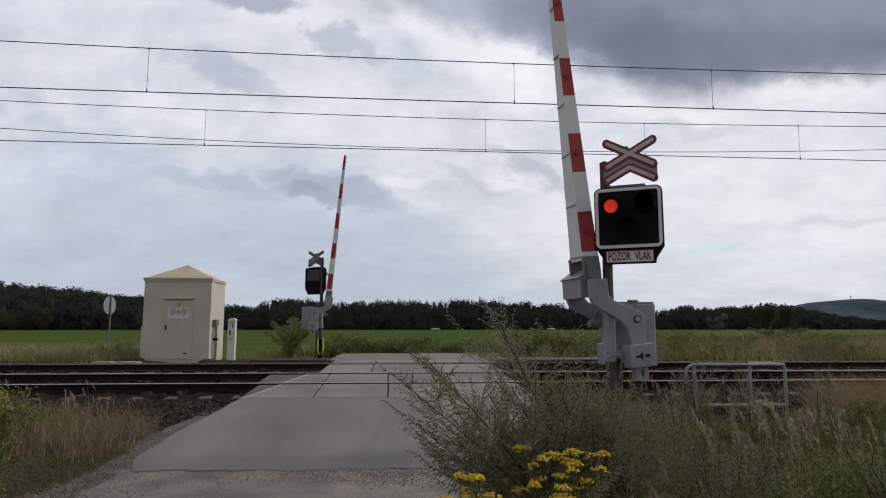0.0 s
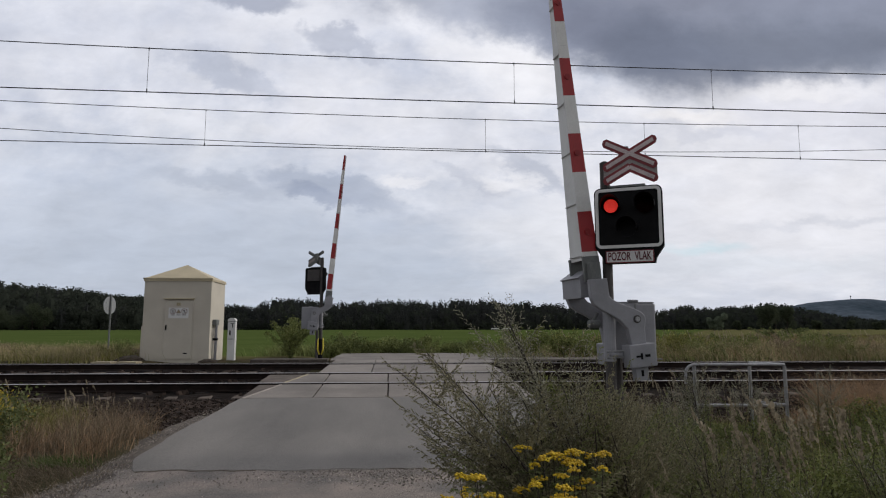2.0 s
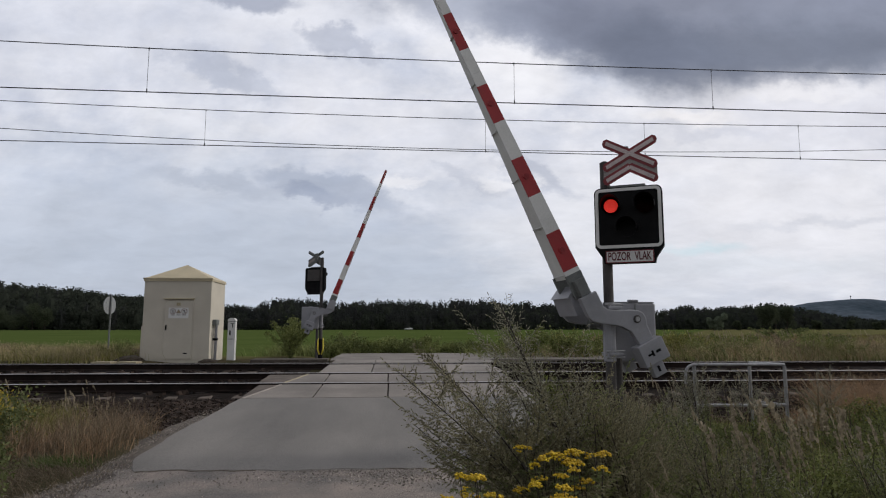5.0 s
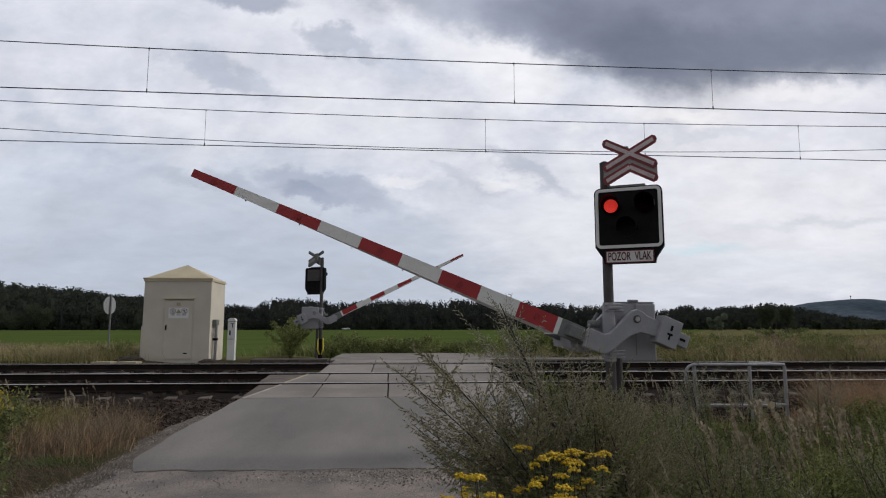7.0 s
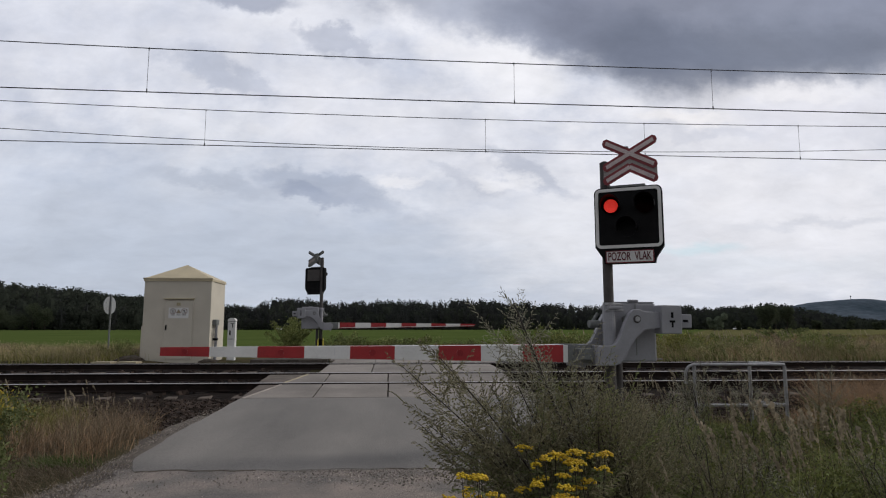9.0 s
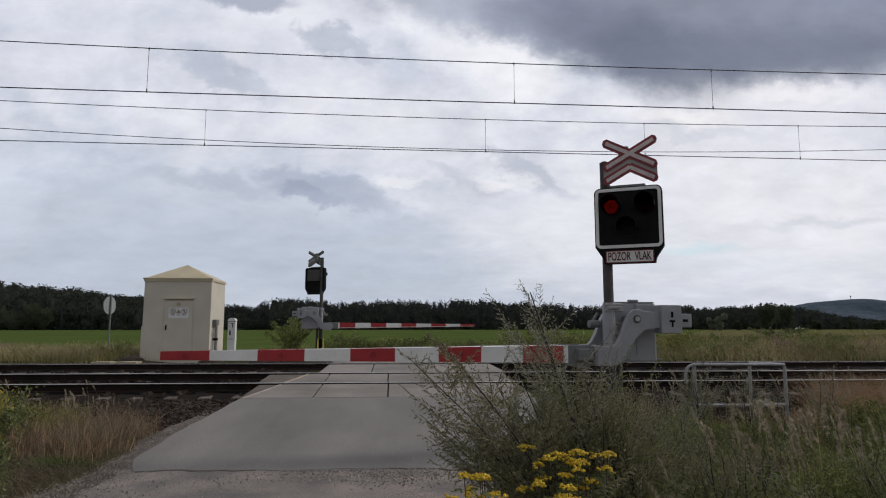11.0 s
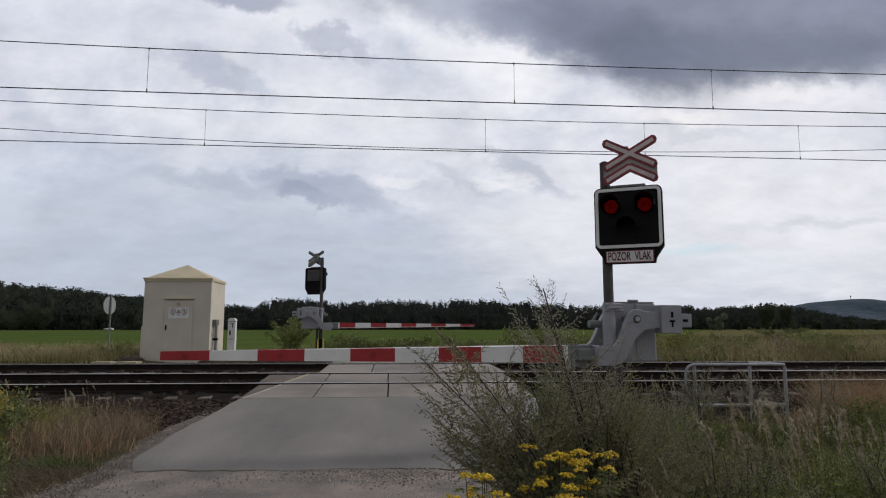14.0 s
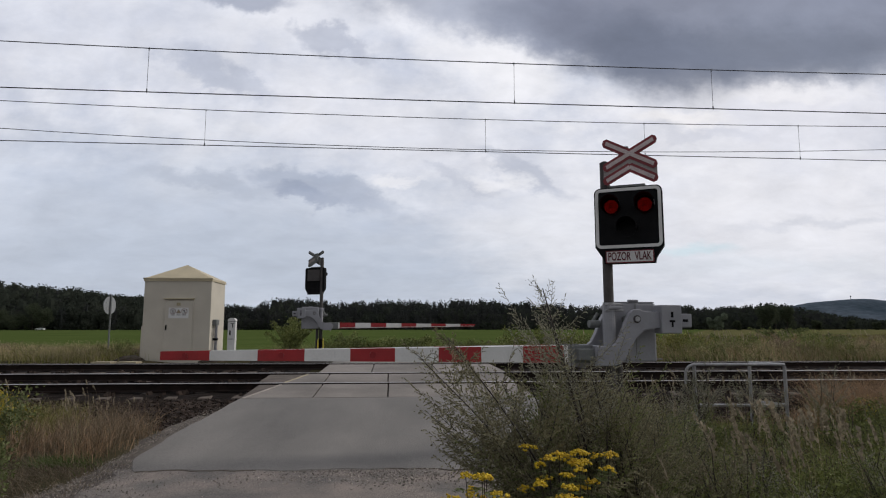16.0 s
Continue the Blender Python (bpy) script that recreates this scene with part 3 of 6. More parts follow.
def road_z(x, y):
    return np.interp(y, ROAD_Y, ROAD_Z)


def roads():
    ragged_sheet("road", -2.62, 2.75, 6.55, 11.44, road_z, ASPHALT, 0.010, (0.035, 0.05, 0.11, 0.0),
                 "grey asphalt road leading onto the level crossing", right=((6.5, 8.0, 9.5), (1.9, 2.6, 2.75)),
                 left=((6.5, 6.85, 7.25, 8.6, 10, 11.4), (-2.50, -2.62, -2.76, -2.80, -2.74, -2.64)))
    ragged_sheet("road_old", -3.08, 2.2, -6.0, 6.75, lambda x, y: road_z(x, y) - 0.008, OLD_ASPHALT, 0.012, (0.22, 0.2, 0.0, 0.0),
                 "worn gravelly asphalt with loose stones", right=((-6, 2.5, 4, 6.75), (0.55, 0.55, 0.95, 1.95)),
                 left=((-6, 4.5, 5.5, 6.2, 6.75), (-3.05, -2.98, -2.82, -2.74, -2.62)))
    ragged_sheet("road_far", -1.95, 9.0, 20.32, 25.2, road_z, CONCRETE, 0.05, (0.08, 0.0, 0.0, 0.05),
                 "pale concrete road beyond the railway, turning aside", step=0.25)
    ragged_sheet("road_shoulder", -3.45, -2.6, 4.3, 9.9, lambda x, y: road_z(x, y) - np.interp(y, [6.2, 7.0], [0.020, 0.012]) - 0.05 * np.clip(-2.8 - x, 0, 1), SHOULDER, 0.04, (0.10, 0.0, 0.2, 0.0),
                 "brown gritty shoulder of trodden stones", step=0.09, left=((4.3, 6.5, 7.5, 9.9), (-3.45, -3.35, -3.14, -3.0)))
    # the crooked open joint where the newer surface ends
    for xa, xb in ((-2.5, -1.32), (-0.05, 0.85)):
        xs = np.arange(xa, xb, 0.03)
        yc = 6.535 + 0.11 * sum(np.sin(xs * f + 4.1 * p) * w for f, p, w in ((1.3, 1, 0.45), (3.1, 2, 0.3), (7.7, 3, 0.18), (15.0, 5, 0.12)))
        yc = yc + 0.02 * np.sin(xs * 23) * np.sin(xs * 9)
        half = 0.002 + 0.006 * np.abs(np.sin(xs * 5.3) * np.sin(xs * 13 + 1))
        zc = road_z(xs, yc) - 0.004
        V = np.concatenate([np.stack([xs, yc - half, zc - 0.012], 1), np.stack([xs, yc, zc + 0.002], 1), np.stack([xs, yc + half, zc + 0.004], 1)])
        k, m = np.arange(len(xs) - 1), len(xs)
        Q = np.concatenate([np.stack([k + j, k + j + 1, k + j + m + 1, k + j + m], 1) for j in (0, m)])
        tagged(quads("road_seam", V, Q, SLEEPER), "dark crooked crack where the newer asphalt ends", "road", kind="structure")
    # loose stones along the old surface and the road's edge
    n = 1900
    cx, cy = RNG.uniform(-3.0, 1.2, 60), RNG.uniform(3.4, 6.7, 60)
    pick = RNG.integers(0, 60, n)
    x, y = cx[pick] + RNG.normal(0, 0.25, n), cy[pick] + RNG.normal(0, 0.22, n)
    e = RNG.random(n) < 0.5
    x = np.where(e, -2.92 - np.abs(RNG.normal(0, 0.16, n)) + 0.05, x)
    y = np.where(e, RNG.uniform(7.1, 10.6, n), y)
    x = np.where(e & (y > 8.6), x + 0.16 * (y - 8.6), x)
    k = 3000
    x = np.concatenate([x, -2.84 + RNG.normal(0, 0.26, k)])
    y = np.concatenate([y, RNG.uniform(5.0, 7.2, k)])
    stones("loose_stones", x, y, road_z(x, y) - np.where(x > -2.9, 0.007, 0.018), 0.0018, 0.0052, GRIT, "pale loose stones on worn asphalt")


def pothole_grit():
    n = 1600
    x, y = RNG.normal(-0.3, 0.5, n), np.clip(RNG.normal(6.25, 0.2, n), 5.4, 6.5)
    stones("pothole_stones", x, y, road_z(x, y) - 0.008, 0.003, 0.009, GRIT, "loose stones in a worn hollow of the asphalt")


def stones(name, x, y, z, small, large, mat, label):
    """Many small angular stones as one scattered object."""
    n = len(x)
    cube = np.array([[-1, -1, -1], [1, -1, -1], [1, 1, -1], [-1, 1, -1], [-1, -1, 1], [1, -1, 1], [1, 1, 1], [-1, 1, 1]], float)
    cube[4:] *= (0.7, 0.75, 1)
    fq = np.array([[0, 3, 2, 1], [4, 5, 6, 7], [0, 1, 5, 4], [1, 2, 6, 5], [2, 3, 7, 6], [3, 0, 4, 7]])
    s = RNG.uniform(small, large, (n, 1, 1)) * RNG.uniform(0.7, 1.3, (n, 1, 3))
    V = cube[None] * s + RNG.normal(0, 0.18, (n, 8, 3)) * s
    a, b = RNG.uniform(0, 6.28, n), RNG.normal(0, 0.5, n)
    ca, sa, cb, sb = np.cos(a)[:, None], np.sin(a)[:, None], np.cos(b)[:, None], np.sin(b)[:, None]
    y1, z1 = V[..., 1] * cb - V[..., 2] * sb, V[..., 1] * sb + V[..., 2] * cb
    V = np.stack([V[..., 0] * ca - y1 * sa, V[..., 0] * sa + y1 * ca, z1], -1)
    V += np.stack([x, y, z], 1)[:, None, :]
    Q = (np.arange(n) * 8)[:, None, None] + fq[None]
    ob = quads(name, V.reshape(-1, 3), Q.reshape(-1, 4), mat)
    return tagged(ob, label, "stones", kind="stuff")


# ---------------------------------------------------------------- railway
RAILS = ((13.2, 0.262), (14.7, 0.350), (17.2, 0.405), (18.7, 0.335))
GRADE = -0.0016


def rail_section(bm, y, z, tilt, x0, x1):
    """A flat-bottomed rail: foot, web and head, leaning with the cant."""
    out = [(-0.07, 0), (0.07, 0), (0.07, 0.012), (0.012, 0.03), (0.010, 0.115), (0.034, 0.13), (0.036, 0.155), (0.028, 0.16),
           (-0.028, 0.16), (-0.036, 0.155), (-0.034, 0.13), (-0.010, 0.115), (-0.012, 0.03), (-0.07, 0.012)]
    ends = []
    for x in (x0, x1):
        ends.append([bm.verts.new((x, y + a - tilt * (b - 0.16), z + GRADE * x + b - 0.16 + tilt * a)) for a, b in out])
    k = len(out)
    for i in range(k):
        f = bm.faces.new((ends[0][i], ends[0][(i + 1) % k], ends[1][(i + 1) % k], ends[1][i]))
        f.material_index = 1 if i in (6, 7, 8) else 0
    bm.faces.new(ends[0][::-1])
    bm.faces.new(ends[1])
    bmesh.ops.recalc_face_normals(bm, faces=bm.faces)


def railway():
    for num, (a, b) in enumerate(((0, 1), (2, 3)), 1):
        (ya, za), (yb, zb) = RAILS[a], RAILS[b]
        tilt = (zb - za) / (yb - ya)
        track = empty(f"track_{num}", pose(0, 0, 0), "railway track with rusty rails on concrete sleepers", "railway track", kind="structure")
        for y, z in (RAILS[a], RAILS[b]):
            bm = bmesh.new()
            rail_section(bm, y, z, tilt, -120, 160)
            part("rail", bm, [RAIL_RUST, RAIL_TOP], track, "rusty rail with a polished running surface")
        mid, zm = (ya + yb) / 2, (za + zb) / 2 - 0.20
        me = None
        for i in range(-28, 33):
            x = i * 0.635 + 0.205
            if -2.9 < x < 2.9:
                continue
            if me is None:
                bm = box(-0.12, 0.12, -1.3, 1.3, -0.2, 0.0, 0.035)
                for v in bm.verts:
                    if abs(v.co.y) < 0.7 and v.co.z > -0.05:
                        v.co.z -= 0.02
                s = part("sleeper", bm, SLEEPER, track)
                me = s.data
            else:
                s = new("sleeper", me)
                s.parent = track
            s.matrix_basis = pose(x, mid, zm + GRADE * x, math.degrees(math.atan(tilt)), 0, 0)
    # ballast bed: a canted bank under both tracks
    ys = [9.4, 10.6, 12.0, 12.6, 12.88, 14.0, 14.7, 15.3, 15.95, 16.6, 17.2, 18.0, 18.7, 19.3, 20.2, 20.8]
    zs = [-0.14, -0.04, -0.03, -0.03, 0.05, 0.135, 0.165, 0.15, 0.15, 0.175, 0.22, 0.19, 0.15, 0.13, 0.16, 0.17]
    xs = np.arange(-60, 80, 0.25)
    gx, gy = np.meshgrid(xs, np.interp(np.arange(0, 15.01, 0.25), range(16), ys))
    gz = np.interp(gy, ys, zs) + 0.025 * np.sin(gx * 9.1 + gy * 5) * np.sin(gy * 11 + gx * 3) + GRADE * gx
    inside = (gx > -2.7) & (gx < 2.7)
    gz = gz - np.where(inside, 0.22, 0)
    r, c = gx.shape
    i = np.arange(r * c).reshape(r, c)
    Q = np.stack([i[:-1, :-1], i[:-1, 1:], i[1:, 1:], i[1:, :-1]], -1).reshape(-1, 4)
    bed = quads("ballast", np.stack([gx, gy, gz], -1).reshape(-1, 3), Q, BALLAST)
    tagged(bed, "dark rust-stained ballast bank under the tracks", "ballast", kind="structure")
    n = 16000
    x = np.where(RNG.random(n) < 0.55, RNG.uniform(-11, -2.68, n), RNG.uniform(2.8, 13, n))
    y = np.where(RNG.random(n) < 0.93, RNG.uniform(9.6, 12.45, n), RNG.uniform(12.8, 20.0, n))
    stones("ballast_stones", x, y, np.interp(y, ys, zs) + GRADE * x + 0.005, 0.022, 0.055, STONE, "loose angular brown ballast stones")
    # concrete crossing panels, row by row
    deck = empty("crossing_deck", pose(0, 0, 0), "pale concrete panels laid between the rails at the crossing", "crossing deck", kind="structure")
    rows = ((11.46, 13.125, 0.158, 0.238, (-2.65, -1.38, -0.05, 1.27, 2.62)),
            (13.275, 14.63, 0.262, 0.326, (-2.72, -1.38, -0.06, 1.27, 2.62)),
            (14.77, 17.125, 0.352, 0.386, (-1.66, -0.45, 1.1, 2.70)),
            (17.275, 18.63, 0.404, 0.320, (-1.75, -0.47, 0.85, 2.15, 3.2)),
            (18.77, 20.3, 0.335, 0.335, (-1.75, -0.47, 0.85, 2.15, 3.2)))
    # a pale strip runs obliquely over the first two rows; the wedge outside it is stained brown
    slant = ((11.46, -2.62), (13.125, -2.24), (13.275, -2.20), (14.63, -1.90))
    cut_at = lambda y: float(np.interp(y, [p[0] for p in slant], [p[1] for p in slant]))

    def deck_piece(name, y0, y1, z0, z1, left, right, mat, label="", lift=0.0, deep=0.14, gap=0.012):
        bm = bmesh.new()
        ring = []
        for z in (-deep, 0.0):
            for x, y in ((left[0] + gap, y0), (right[0] - gap, y0), (right[1] - gap, y1), (left[1] + gap, y1)):
                ring.append(bm.verts.new((x, y, z + lift + z0 + (z1 - z0) * (y - y0) / (y1 - y0) + GRADE * x)))
        faces = [bm.faces.new(ring[:4][::-1]), bm.faces.new(ring[4:])]
        faces += [bm.faces.new((ring[i], ring[(i + 1) % 4], ring[(i + 1) % 4 + 4], ring[i + 4])) for i in range(4)]
        bmesh.ops.recalc_face_normals(bm, faces=faces)
        bmesh.ops.bevel(bm, geom=list(bm.edges), offset=0.012 if deep > 0.05 else 0.003, segments=2, affect="EDGES", profile=0.6)
        return part(name, bm, mat, deck, label)

    for num, (y0, y1, z0, z1, xs) in enumerate(rows):
        for k, (xa, xb) in enumerate(zip(xs, xs[1:])):
            if num < 2 and k == 0:
                c0, c1 = cut_at(y0), cut_at(y1)
                deck_piece("panel", y0, y1, z0, z1, (c0 + 0.05, c1 + 0.05), (xb, xb), CONCRETE)
                deck_piece("wedge_panel", y0, y1, z0 - 0.01, z1 - 0.01, (xa - 0.02, xa - 0.02), (c0 - 0.0, c1 - 0.0), STAINED, "brown stained wedge at the deck's edge")
                deck_piece("edge_strip", y0, y1, z0, z1, (c0, c1), (c0 + 0.05, c1 + 0.05), YELLOW_EDGE if num else GRIT, "faded yellow edge strip" if num else "worn pale edge strip", 0.004, 0.12, 0.0)
            else:
                deck_piece("panel", y0, y1, z0, z1, (xa, xa), (xb, xb), CONCRETE)
    # low concrete walkway edge by the far barrier
    slabs = empty("walkway_edge", pose(0, 0, 0), "low weathered concrete edging beside the far rail", "kerb", kind="structure")
    for xa, xb in ((-4.5, -3.3), (-3.28, -2.05)):
        part("kerb_slab", box(xa, xb, 20.7, 21.4, 0.15, 0.335, 0.02), SHOULDER, slabs)


def catenary():
    def wire(name, y, pts, r, label, sag_n=24):
        xs = np.linspace(-45, 60, sag_n * 3)
        coef = np.polyfit([p[0] for p in pts], [p[1] for p in pts], min(2, len(pts) - 1))
        zs = np.polyval(coef, np.clip(xs, -16, 22))
        P = np.stack([xs, np.full_like(xs, y), zs], 1)[None]
        V, Q = tubes(P[..., [1, 2, 0]], np.full((1, len(xs)), r), 6)
        ob = quads(name, V[:, [2, 0, 1]], Q, WIRE, smooth=True)
        return tagged(ob, label, "wire", "overhead wires"), coef

    near_m = ((-8.71, 7.697), (-5.5, 7.628), (1.15, 7.587), (7.65, 7.584), (12.21, 7.625))
    near_c = ((-8.62, 6.618), (-5.5, 6.627), (1.15, 6.598), (7.62, 6.61), (12.12, 6.618))
    far_m = ((-11.06, 7.723), (-5.4, 7.607), (1.48, 7.553), (7.66, 7.564), (15.55, 7.667))
    far_c = ((-10.97, 6.561), (-5.4, 6.573), (1.48, 6.549), (12.54, 6.563), (15.45, 6.555))
    aux = ((-11.03, 6.926), (-5.42, 6.746), (1.48, 6.624), (7.29, 6.663), (10.52, 6.756), (15.53, 6.936))
    for y, mess, cont, drops in ((13.95, near_m, near_c, (-5.51, 2.83, 7.68)), (17.95, far_m, far_c, (-5.4, 2.75, 7.65, 12.62))):
        _, a = wire("messenger_wire", y, mess, 0.0105, "dark stranded messenger wire over the track")
        _, b = wire("contact_wire", y, cont, 0.012, "dark contact wire hung over the track")
        for x in drops:
            za, zb = np.polyval(a, x), np.polyval(b, x)
            d = rod((x, y, zb), (x, y, za), 0.005, 6)
            rod((x, y, zb - 0.02), (x, y, zb + 0.07), 0.014, 6, d)
            rod((x, y, za - 0.05), (x, y, za + 0.02), 0.012, 6, d)
            tagged(part("dropper_wire", d, WIRE), "thin vertical dropper between the overhead wires", "wire", "droppers")
    wire("tension_wire", 18.0, aux, 0.0098, "slack bare wire beside the contact wire")


ground()
roads()
pothole_grit()
railway()
catenary()


# ---------------------------------------------------------------- warning signal and barrier
def warning_signal(m, loops=True):
    """Pole with a tilted-in lamp panel, name plate and double crossbuck; local +y faces the driver, +x the road."""
    s = empty("warning_signal", m, "red-flashing crossing signal with a double crossbuck on a pole", "railway signal", "crossing signals")
    part("pole", rod((0, 0, 0), (0, 0, 3.37), 0.058, 16), POLE_PAINT, s)
    part("pole_cap", rod((0, 0, 3.37), (0, 0, 3.39), 0.062, 16, None, 0.03), BLACK, s)
    part("sleeve", rod((0, 0, 1.02), (0, 0, 1.70), 0.068, 18), GREY_PAINT, s, "light grey lower pole")
    turn = pose(0, 0, 0, 0, 0, -34)
    # lamp panel: outline in x, z round its centre
    head_at = pose(-0.18, 0.20, 2.68) @ turn
    w, h = 0.385, 0.368
    outer = [(w - 0.07 + 0.07 * math.cos(math.radians(a)), h - 0.07 + 0.07 * math.sin(math.radians(a))) for a in range(0, 91, 18)]
    outer += [(-x, z) for x, z in reversed(outer)]
    outer += [(-w, -h + 0.03), (-w + 0.085, -h - 0.10), (-w + 0.10, -h - 0.165), (w - 0.10, -h - 0.165), (w - 0.085, -h - 0.10), (w, -h + 0.03)]
    panel = part("lamp_panel", moved(slab(outer, -0.10, 0.02, 0.008), head_at), BLACK, s, "black lamp housing")
    rim = bmesh.new()
    ro, ri = [], []
    for dx, r, lst in ((0.014, 0.062, ro), (0.050, 0.026, ri)):
        a, b = w - dx, h - dx
        for cx, cz, start in ((a - r, b - r, 0), (-a + r, b - r, 90), (-a + r, -b + r, 180), (a - r, -b + r, 270)):
            for k in range(5):
                t = math.radians(start + 22.5 * k)
                lst.append((cx + r * math.cos(t), cz + r * math.sin(t)))
    va = [[rim.verts.new((x, y, z)) for x, z in lst] for lst in (ro, ri) for y in (0.022, 0.032)]
    for i in range(20):
        j = (i + 1) % 20
        rim.faces.new((va[1][i], va[1][j], va[3][j], va[3][i]))
        rim.faces.new((va[0][i], va[0][j], va[1][j], va[1][i]))
        rim.faces.new((va[2][i], va[3][i], va[3][j], va[2][j]))
    bmesh.ops.recalc_face_normals(rim, faces=rim.faces)
    part("reflective_border", moved(rim, head_at), WHITE, panel, "pale reflective border")
    part("back_box", moved(box(-0.26, 0.22, -0.15, -0.10, -0.08, 0.30, 0.01), head_at), POLE_PAINT, panel)
    leds = []
    for x, z, lens in ((0.185, 0.137, RED_DARK), (-0.192, 0.140, RED_DARK), (0.01, -0.125, LENS_CLEAR)):
        lm = head_at @ pose(x, 0.02, z)
        if lens is RED_DARK:
            part("lens", moved(rod((0, 0.045, 0), (0, 0.05, 0), 0.099, 28), lm), LENS_RED, panel, "dark red tinted lens")
        else:
            part("lens", moved(rod((0, -0.01, 0), (0, 0.006, 0), 0.098, 28), lm), lens, panel, "dark unlit lens")
        hood = bmesh.new()
        arc = [math.radians(a) for a in range(-15, 196, 14)]
        ra = [[hood.verts.new((math.cos(a) * r, y * (0.75 + 0.25 * max(0, math.sin(a))), math.sin(a) * r)) for a in arc] for r, y in ((0.112, 0.0), (0.112, 0.26), (0.106, 0.26), (0.106, 0.0))]
        for p, q in ((0, 1), (1, 2), (2, 3)):
            for i in range(len(arc) - 1):
                hood.faces.new((ra[p][i], ra[p][i + 1], ra[q][i + 1], ra[q][i]))
        bmesh.ops.recalc_face_normals(hood, faces=hood.faces)
        part("hood", moved(hood, lm), BLACK, panel, "black lamp visor")
        if lens is RED_DARK:
            dome = bmesh.new()
            bmesh.ops.create_uvsphere(dome, u_segments=24, v_segments=10, radius=0.080)
            for v in dome.verts:
                v.co.y *= 0.22
            led = part("led_unit", dome, LED_RED, panel, "glowing red light unit")
            led.matrix_basis = lm
            leds.append((led, lm))
    # name plate
    plate = part("sign_plate", moved(box(-0.272, 0.266, 0.02, 0.034, -h - 0.16, -h - 0.017, 0.004), head_at), DEEP_RED, s, "white plate with red lettering")
    part("plate_field", moved(box(-0.26, 0.254, 0.034, 0.038, -h - 0.15, -h - 0.027), head_at), OFFWHITE, plate)
    for word, x in (("POZOR", 0.112), ("VLAK", -0.152)):
        letters("lettering", word, 0.112, LETTER_DARK, head_at @ pose(x, 0.041, -h - 0.089) @ pose(0, 0, 0, 0, 0, 180) @ Matrix.Diagonal((0.67, 1, 1.2, 1)), plate)
    part("bracket", moved(box(-0.2, 0.28, -0.07, -0.03, h - 0.03, h + 0.035, 0.006), head_at), GREY_DARK, s)
    # double crossbuck
    buck_at = pose(-0.205, 0.235, 3.440) @ turn @ Matrix.Diagonal((0.845, 1, 0.98, 1))
    buck = part("crossbuck", moved(box(0.02, 0.14, -0.09, -0.01, -0.22, 0.10, 0.004), buck_at), GREY_DARK, s, "red and white crossbuck for several tracks")

    def plank(x0, z0, x1, z1, y, trim):
        d = Vector((x1 - x0, 0, z1 - z0))
        L, a = d.length, math.degrees(math.atan2(d.z, d.x))
        at = buck_at @ pose((x0 + x1) / 2, y, (z0 + z1) / 2, 0, -a, 0)
        c = 0.034
        out = [(-L / 2, -0.055 + c), (-L / 2, 0.055 - c), (-L / 2 + c, 0.055), (L / 2 - c, 0.055), (L / 2, 0.055 - c), (L / 2, -0.055 + c),
               (L / 2 - c, -0.055), (-L / 2 + c, -0.055)]
        part("board", moved(slab(out, -0.008, 0.002, 0.002), at), GREY_DARK, buck)
        part("red_face", moved(slab(out, 0.002, 0.006, 0.001), at), DEEP_RED, buck)
        part("white_band", moved(box(-L / 2 + 0.045, L / 2 - trim, 0.010, 0.013, -0.023, 0.023), at), BAND_PALE, buck)

    part("backing", moved(slab(((-0.36, -0.17), (0, 0), (0.36, -0.17), (0.36, -0.33), (0, -0.16), (-0.36, -0.33)), -0.006, 0.0), buck_at), BAND_GREY, buck)
    plank(-0.36, 0.17, 0.36, -0.17, 0.0, 0.045)
    plank(-0.36, -0.17, 0.36, 0.17, 0.003, 0.045)
    plank(-0.36, -0.335, 0.025, -0.153, 0.0, 0.028)
    plank(0.36, -0.335, -0.025, -0.153, 0.003, 0.028)
    guard = part("cable_sleeve", rod((0, 0, 0.02), (0, 0, 0.66), 0.078, 14), BLACK, s, "black sleeve round the pole's foot")
    for x in (-0.085, 0.085) if loops else ():
        lp = rod((x, -0.18, 0.30), (x, -0.18, 0.60), 0.022, 8)
        rod((x, -0.18, 0.60), (x, -0.06, 0.68), 0.022, 8, lp)
        rod((x, -0.18, 0.30), (x * 0.4, -0.06, 0.16), 0.022, 8, lp)
        part("loop", lp, YELLOW, guard)
    return s, leds


PIVOT = (-0.23, 1.505)
ARM = ((-0.30, 0.085), (-0.10, 0.09), (-0.04, 0.115), (0.03, 0.11), (0.08, 0.07), (0.13, -0.02), (0.19, -0.16), (0.25, -0.27), (0.30, -0.305), (0.50, -0.31),
       (0.50, -0.53), (0.28, -0.53), (0.21, -0.505), (0.14, -0.42), (0.07, -0.30), (0.0, -0.205), (-0.10, -0.125), (-0.30, -0.10))


